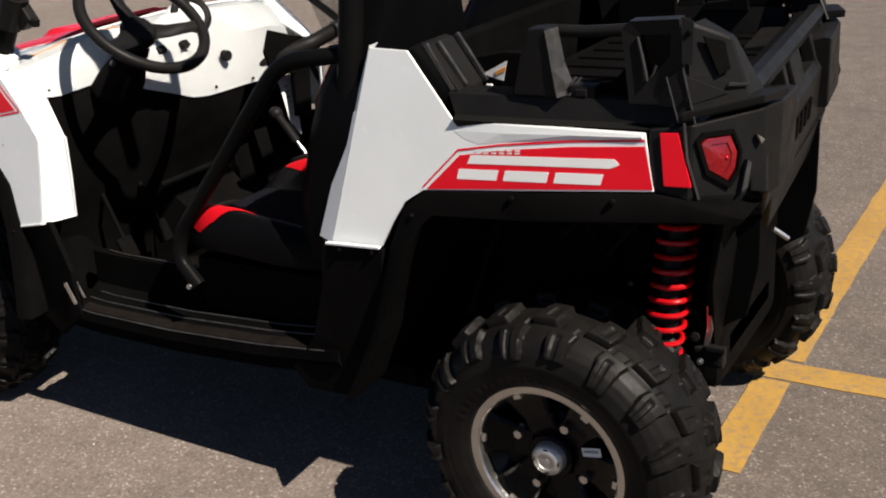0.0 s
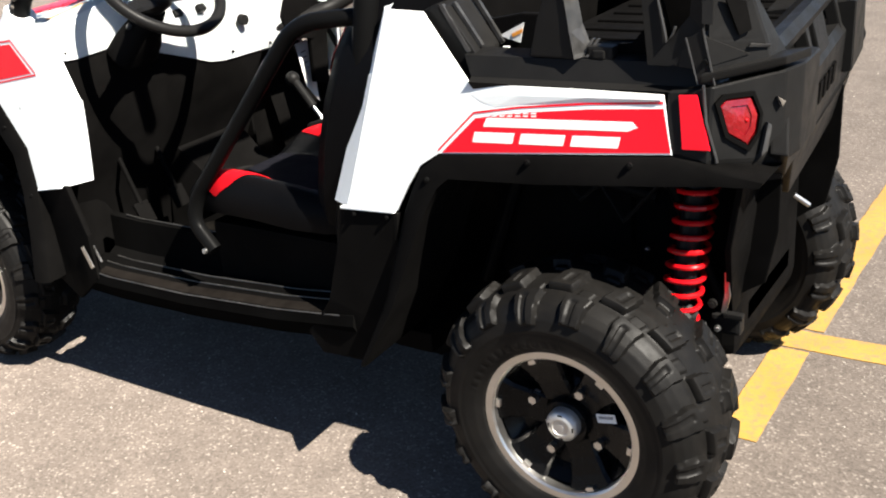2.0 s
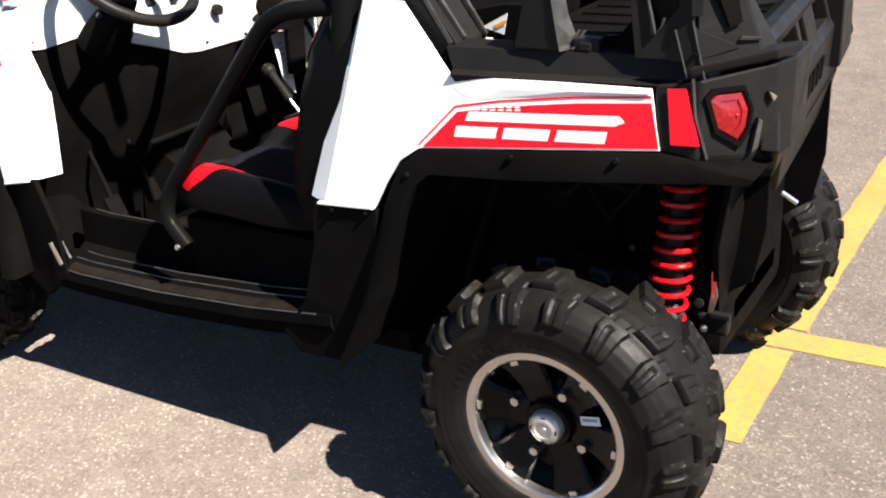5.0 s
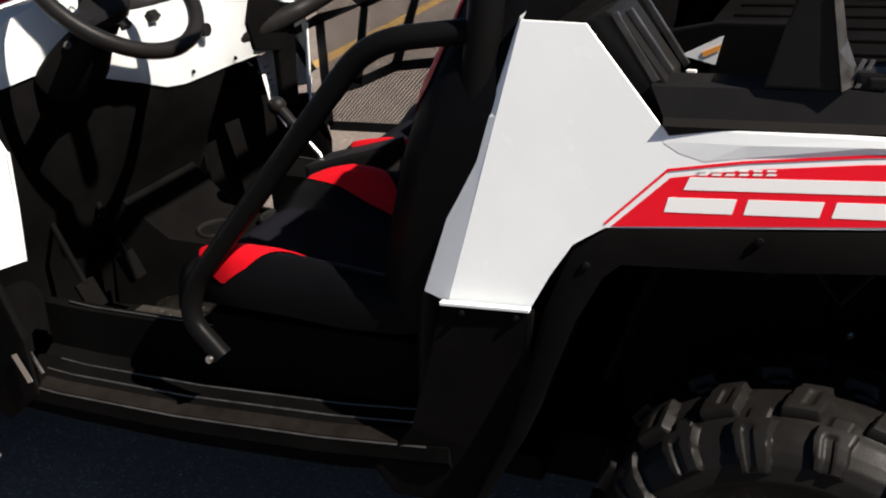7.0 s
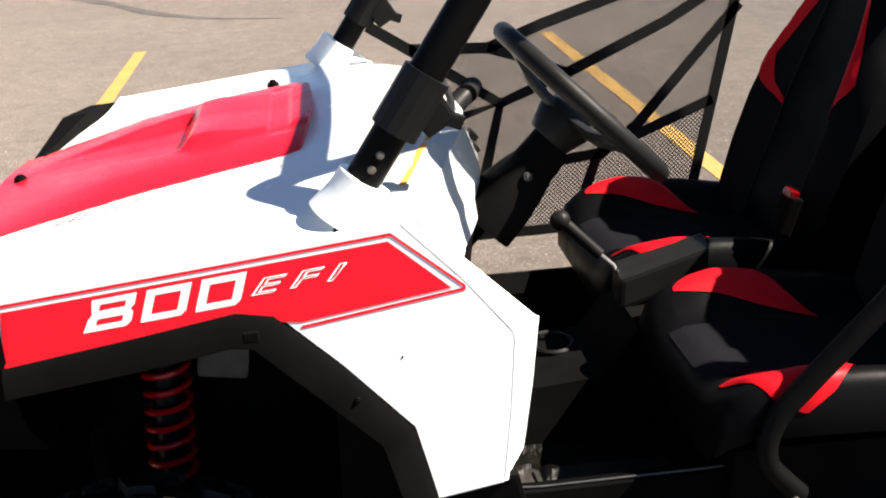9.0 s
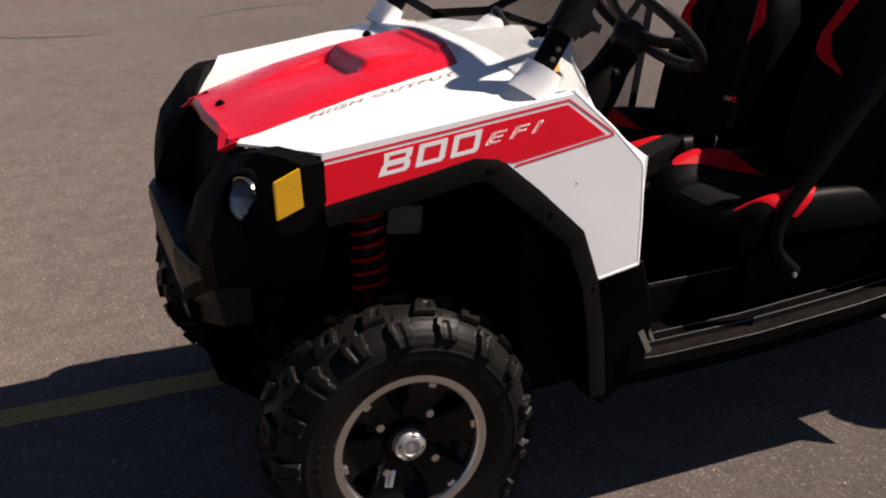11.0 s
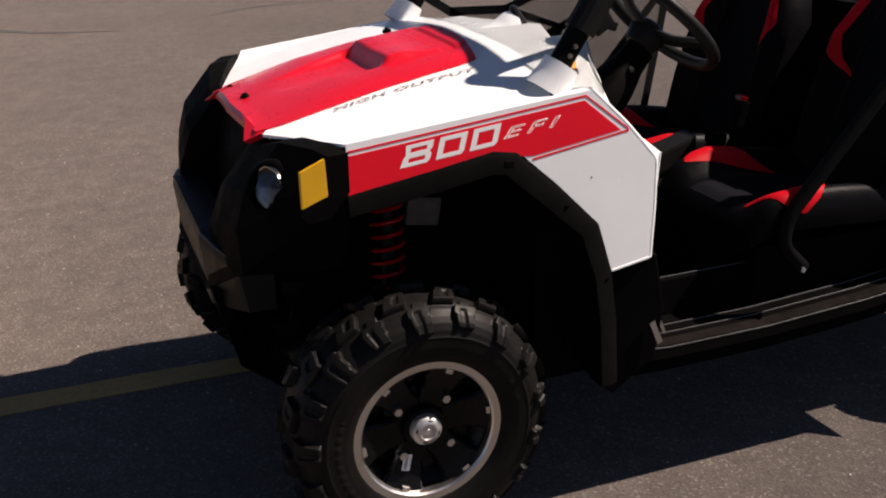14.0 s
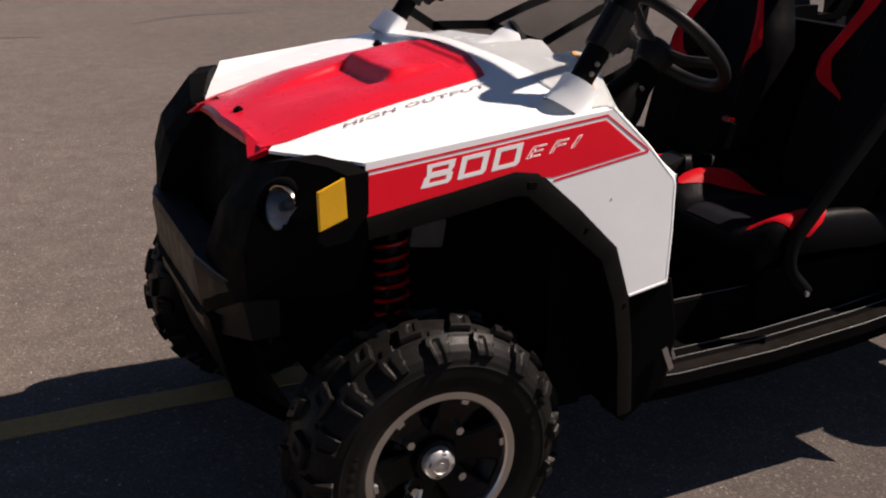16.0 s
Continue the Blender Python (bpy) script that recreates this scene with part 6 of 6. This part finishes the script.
# cup holders, pedals, handle
for x, y, z in ((0.637, -0.040, 0.498), (0.750, 0.048, 0.502)):
    bm = lathe(bmesh.new(), [(0.0001, -0.04), (0.036, -0.04), (0.040, 0.004), (0.046, 0.007), (0.050, 0.002), (0.050, -0.045)], 28)
    bm.transform(Matrix.Translation((x, y, z)) @ Matrix.Rotation(radians(90), 4, "X"))
    part("cup_holder", bm, BLACK, car, "round black cup holder in the console", True)
for y, x in ((-0.36, 0.50), (-0.22, 0.49)):
    bm = bmesh.new()
    tube(bm, [(x - 0.06, y, 0.72), (x - 0.01, y, 0.60), (x + 0.03, y, 0.50)], 0.007, 8)
    box(bm, (x + 0.04, y, 0.475), (0.010, 0.05, 0.065), Matrix.Rotation(radians(-25), 4, "Y"), 0.004)
    part("pedal", bm, BLACK_FLAT, car, "worn steel foot pedal")
bm = bmesh.new()
tube(bm, rounded([(0.560, 0.235, 0.868), (0.572, 0.40, 0.874), (0.598, 0.49, 0.886), (0.668, 0.560, 0.928)], 0.05), 0.025, 14)
tube(bm, [(0.655, 0.53, 0.924), (0.668, 0.560, 0.928), (0.676, 0.578, 0.931)], 0.024, 12)
handle = part("grab_handle", bm, BLACK, car, "black passenger grab handle", True)
bm = bmesh.new()
solid(bm, [(0.590, 0.289, 0.965), (0.580, 0.415, 0.916), (0.574, 0.505, 0.902), (0.574, 0.498, 0.862), (0.582, 0.403, 0.800), (0.592, 0.277, 0.832), (0.594, 0.256, 0.902)], (-0.022, 0, 0), 0.006)
solid(bm, [(0.578, 0.395, 0.858), (0.574, 0.492, 0.868), (0.575, 0.462, 0.640), (0.578, 0.388, 0.662)], (-0.018, 0, 0), 0.005)
part("mount", bm, BLACK_FLAT, handle, "black moulded mount of the grab handle")

# ribbed floor mat, its tone lightened to stand for sun on the floor
bm = bmesh.new()
box(bm, (0.72, -0.30, 0.344), (0.46, 0.26, 0.010), None, 0.004)
mat_ob = part("floor_mat", bm, MAT_LIT, car, "black ribbed floor mat in a lightened, sunlit tone")
for k in range(9):
    bm = bmesh.new()
    box(bm, (0.54 + 0.045 * k, -0.30, 0.351), (0.014, 0.23, 0.006), Matrix.Rotation(radians(3), 4, "Z"), 0.002)
    part("mat_rib", bm, MAT_LIT, mat_ob)
# lever tray beside the passenger seat
bm = bmesh.new()
solid(bm, [(0.875, -0.015, 0.662), (1.060, 0.000, 0.712), (1.075, 0.085, 0.712), (0.885, 0.085, 0.660)], (0.0, 0, -0.07), 0.010)
part("lever_tray", bm, BLACK, car, "black plastic tray round the gear lever")

# switches and stickers on the dash
for x, y in ((0.575, -0.13), (0.585, -0.05)):
    bm = bmesh.new()
    box(bm, (x - 0.012, y, 0.985), (0.02, 0.028, 0.018), Matrix.Rotation(radians(45), 4, "Y"), 0.003)
    part("dash_switch", bm, BLACK, dash, "black rocker switch")
bm = bmesh.new()
bmesh.ops.create_cone(bm, cap_ends=True, segments=20, radius1=0.017, radius2=0.015, depth=0.018, matrix=Matrix.Translation((0.592, 0.09, 0.925)) @ Matrix.Rotation(radians(90), 4, "Y"))
part("power_socket", bm, BLACK, dash, "round black power socket", True)
for y, z in ((0.03, 0.845), (0.19, 0.835), (0.34, 0.835)):
    fastener("dash_screw", (0.592 if y < 0.3 else 0.580, y, z), dash, 0.005, (1, 0, 0.1))


def dash_label(name, a, b, w, mat, label=""):
    bm = bmesh.new()
    pts = [Vector(a).lerp(Vector(b), t) for t in span(0, 1, 9)]
    band(bm, [(q.x, q.y, dash_top(q.x, q.y) + 0.002) for q in pts], (0, 0, 1), w, 0.001)
    return part(name, bm, mat, dash, label)


dash_label("label_stripe", (0.415, -0.440), (0.510, -0.215), 0.009, ORANGE, "orange edge of a warning label")
dash_label("label_print", (0.376, 0.315), (0.440, 0.335), 0.006, INK, "grey print of a warning label")

# small ring symbols of a warning label beside the column
for y, z, r in ((-0.238, 1.036, 0.0075), (-0.226, 1.016, 0.0085), (-0.214, 0.996, 0.0085)):
    bm = ring(r, 0.0014, 20, 6)
    x = interp(y, [q[0] for q in DASH], [interp(-z, [-h for _, h in pr[2:]], [a for a, _ in pr[2:]]) for _, *pr in DASH])
    bm.transform(pose(x + 0.003, y, z, 0, 70, 0))
    part("label_symbol", bm, INK, dash)

# hang tag
tag = tagged(new("hang_tag"), "white paper hang tag with grey print hanging from the dash", "paper tag")
tag.location = (0.520, 0.408, 0.785)
bm = bmesh.new()
solid(bm, [(0.0, -0.030, 0.0), (0.0, 0.030, 0.004), (0.012, 0.036, -0.130), (0.024, 0.024, -0.200), (0.012, -0.014, -0.140)], (-0.0008, 0, 0))
part("card", bm, PAPER, tag)
for k in range(5):
    bm = bmesh.new()
    solid(bm, [(0.0022 + 0.0016 * k, -0.012, -0.030 - 0.018 * k), (0.0022 + 0.0016 * k, 0.014, -0.028 - 0.018 * k), (0.0026 + 0.0016 * k, 0.014, -0.032 - 0.018 * k), (0.0026 + 0.0016 * k, -0.012, -0.034 - 0.018 * k)], (0.0006, 0, 0))
    part("print_bar", bm, INK, tag)
bm = bmesh.new()
tube(bm, [(0, 0, -0.005), (-0.006, 0.002, 0.03), (-0.01, 0.0, 0.05)], 0.0012, 6)
part("string", bm, PAPER, tag)

# crumpled plastic film over the cab floor
FILM = surface("dusty_clear_film", (0.034, 0.030, 0.025), 0.34, vary=0.4, big=20, grain=120, bump_s=0.5, bump_d=0.004, spec=0.5)
FILM.node_tree.nodes["Principled BSDF"].inputs["Alpha"].default_value = 0.10


def crumple(name, x0, x1, y0, y1, z0, lift, seed, label):
    """A thin sheet thrown into sharp folds; lift(u, v) raises it above z0."""
    film = tagged(new(name), label, "plastic film")
    film.location = ((x0 + x1) / 2, (y0 + y1) / 2, z0)
    bm = bmesh.new()

    def f(u, v):
        q = Vector((u * 3.1, v * 2.6, seed))
        fold = sum(abs(noise.noise(q * m)) / m for m in (1.0, 2.1, 4.3))
        side = noise.noise(q * 1.4 + Vector((9, 4, 2)))
        return ((u - 0.5) * (x1 - x0) + 0.05 * side, (v - 0.5) * (y1 - y0) + 0.03 * noise.noise(q * 1.9), 0.004 + 0.042 * fold + lift(u, v))

    smooth_grid(bm, f, span(0, 1, 56), span(0, 1, 40))
    low = min(v.co.z for v in bm.verts)
    for v in bm.verts:
        v.co.z -= low
    return part("film", bm, FILM, film)


crumple("plastic_film", 0.56, 0.90, -0.425, -0.14, 0.3565, lambda u, v: 0.10 * max(0, 0.45 - v), 3.3, "crumpled dusty clear plastic film lying on the cab floor")
crumple("plastic_film", 0.88, 1.16, -0.425, -0.33, 0.3405, lambda u, v: 0.03 * u, 7.7, "crumpled plastic film pushed under the edge of a seat")

# light scuff plate at the foot of the door opening
for k, d in enumerate((0.0, 0.026)):
    bm = bmesh.new()
    box(bm, (0.566 + d * 0.9, -0.592 + d * 0.6, 0.437 + d * 0.3), (0.014 - 0.006 * k, 0.003, 0.062 - 0.015 * k), Matrix.Rotation(radians(-24), 4, "Y"), 0.0008)
    part("scuff_plate", bm, STEEL, car, "dull light metal scuff strip")
fastener("sill_bolt", (0.993, -0.566, 0.515), car, 0.0075, (0, -1, 0.2), STEEL)

# rear: exhaust, hitch, crossmember, frame bolts
bm = bmesh.new()
tube(bm, [(2.243, -0.078, 0.647), (2.271, -0.062, 0.622)], 0.0055, 14)
part("exhaust_tip", bm, STEEL, car, "bright steel exhaust tip", True)
bm = bmesh.new()
box(bm, (2.15, 0, 0.40), (0.06, 0.32, 0.06), None, 0.008)
part("rear_crossmember", bm, TUBE, car, "black rear frame crossmember and hitch")
bm = bmesh.new()
solid(bm, [(2.194, -0.36, 0.582), (2.207, -0.362, 0.579), (2.203, -0.362, 0.556), (2.208, -0.362, 0.535), (2.199, -0.36, 0.498), (2.189, -0.36, 0.494), (2.196, -0.36, 0.535)], (0, 0.004, 0), 0.001)
part("latch_plate", bm, STEEL, car, "bright bent zinc latch plate")
for x, z, r, mat in ((2.172, 0.512, 0.010, RUBBER), (2.156, 0.463, 0.006, STEEL), (2.183, 0.460, 0.007, STEEL)):
    fastener("hub_bolt", (x, -0.362, z), car, r, (0.15, -1, 0.1), mat)
bm = bmesh.new()
box(bm, (2.206, -0.335, 0.480), (0.040, 0.016, 0.012), None, 0.003)
box(bm, (2.190, -0.320, 0.455), (0.060, 0.03, 0.040), None, 0.008)
part("arm_bracket", bm, BLACK, car, "satin black bracket of the trailing arm")
rb = random.Random(4)
for k in range(9):
    x, z = rb.uniform(1.66, 2.10), rb.uniform(0.50, 0.76)
    fastener("frame_bolt", (x, -0.262, z), car, 0.007, (0, -1, 0), STEEL)
for a, c in (((1.62, -0.30, 0.44), (1.74, -0.30, 0.76)), ((1.78, -0.31, 0.74), (2.04, -0.31, 0.70)), ((2.05, -0.31, 0.78), (2.18, -0.31, 0.48))):
    bm = bmesh.new()
    tube(bm, [a, c], 0.014, 10)
    part("frame_tube", bm, TUBE, car, "", True)
for k in range(3):
    bm = bmesh.new()
    y0 = -0.29 - 0.01 * k
    tube(bm, [(1.70 + 0.1 * k, y0, 0.74), (1.78 + 0.1 * k, y0 - 0.03, 0.71 - 0.03 * k), (1.88 + 0.1 * k, y0, 0.77), (2.0 + 0.08 * k, y0, 0.70)], 0.005, 6)
    part("hose", bm, BLACK, car, "", True)
# pale frame bracket and dark ducting seen behind the front spring
bm = bmesh.new()
box(bm, (0.120, -0.262, 0.690), (0.085, 0.02, 0.070), Matrix.Rotation(radians(8), 4, "Y"), 0.010)
part("reservoir", bm, DUSTY, car, "dusty grey-brown fluid reservoir")

# warning label on the cargo box
bm = bmesh.new()
solid(bm, [(1.750, -0.3935, 1.026), (1.806, -0.3935, 1.054), (1.796, -0.3935, 1.014)], (0, -0.0012, 0))
part("warning_label", bm, PAPER, cargo, "white and orange warning label")
bm = bmesh.new()
solid(bm, [(1.778, -0.3948, 1.031), (1.803, -0.3948, 1.042), (1.801, -0.3948, 1.034), (1.780, -0.3948, 1.024)], (0, -0.001, 0))
part("label_band", bm, ORANGE, cargo)
bm = bmesh.new()
box(bm, (1.765, -0.396, 1.000), (0.014, 0.006, 0.014), None, 0.002)
part("label_tab", bm, PAPER, cargo, "small white plastic tab")

for x, z in ((1.885, 0.832), (2.085, 0.848), (1.662, 0.775)):
    fastener("arch_screw", (x, side_rear(x, z) - 0.012, z), car, 0.006, (0, -1, 0))
for x, z in ((0.330, 0.770), (0.418, 0.600)):
    fastener("arch_screw", (x, side_front(x, z) - 0.012, z), car, 0.005, (0, -1, 0))

# dark tar streak and pale grit on the asphalt
TAR = surface("tar_streak", (0.055, 0.048, 0.043), 0.85, vary=0.3, big=3)
for pts, w in (([(-3.1, 11.2), (-2.4, 10.1), (-1.87, 9.55), (-1.2, 8.5), (-0.6, 8.05), (0.05, 7.9)], 0.16), ([(1.0, 8.6), (1.5, 9.1), (2.6, 9.3)], 0.10)):
    bm = bmesh.new()
    pth = rounded([(x, y, 0.003) for x, y in pts], 0.4, 5)
    rim = []
    for i, q in enumerate(pth):
        t = (pth[min(i + 1, len(pth) - 1)] - pth[max(i - 1, 0)]).normalized()
        n = Vector((-t.y, t.x, 0)) * w * (0.5 + 0.35 * noise.noise(q * 1.7)) * min(1, 0.15 + 4 * min(i, len(pth) - 1 - i) / len(pth))
        rim.append((bm.verts.new(q + n), bm.verts.new(q - n)))
    for (a, b), (c, d) in zip(rim, rim[1:]):
        bm.faces.new((a, b, d, c))
    tagged(part("tar_streak", bm, TAR), "dark tar streak on the asphalt", "road stain", "tar streaks", "structure")
GRIT = surface("pale_grit", (0.42, 0.38, 0.33), 0.9, vary=0.3)
bm = bmesh.new()
rg = random.Random(11)
for _ in range(700):
    x, y = rg.uniform(-1.6, 3.0), rg.uniform(-1.6, 4.0)
    r = rg.uniform(0.0015, 0.0042)
    bmesh.ops.create_icosphere(bm, subdivisions=1, radius=r, matrix=Matrix.Translation((x, y, r * 0.4)) @ Matrix.Diagonal((1, rg.uniform(0.6, 1), 0.6, 1)))
tagged(part("grit", bm, GRIT), "scattered pale grit on the asphalt", "grit", kind="stuff")
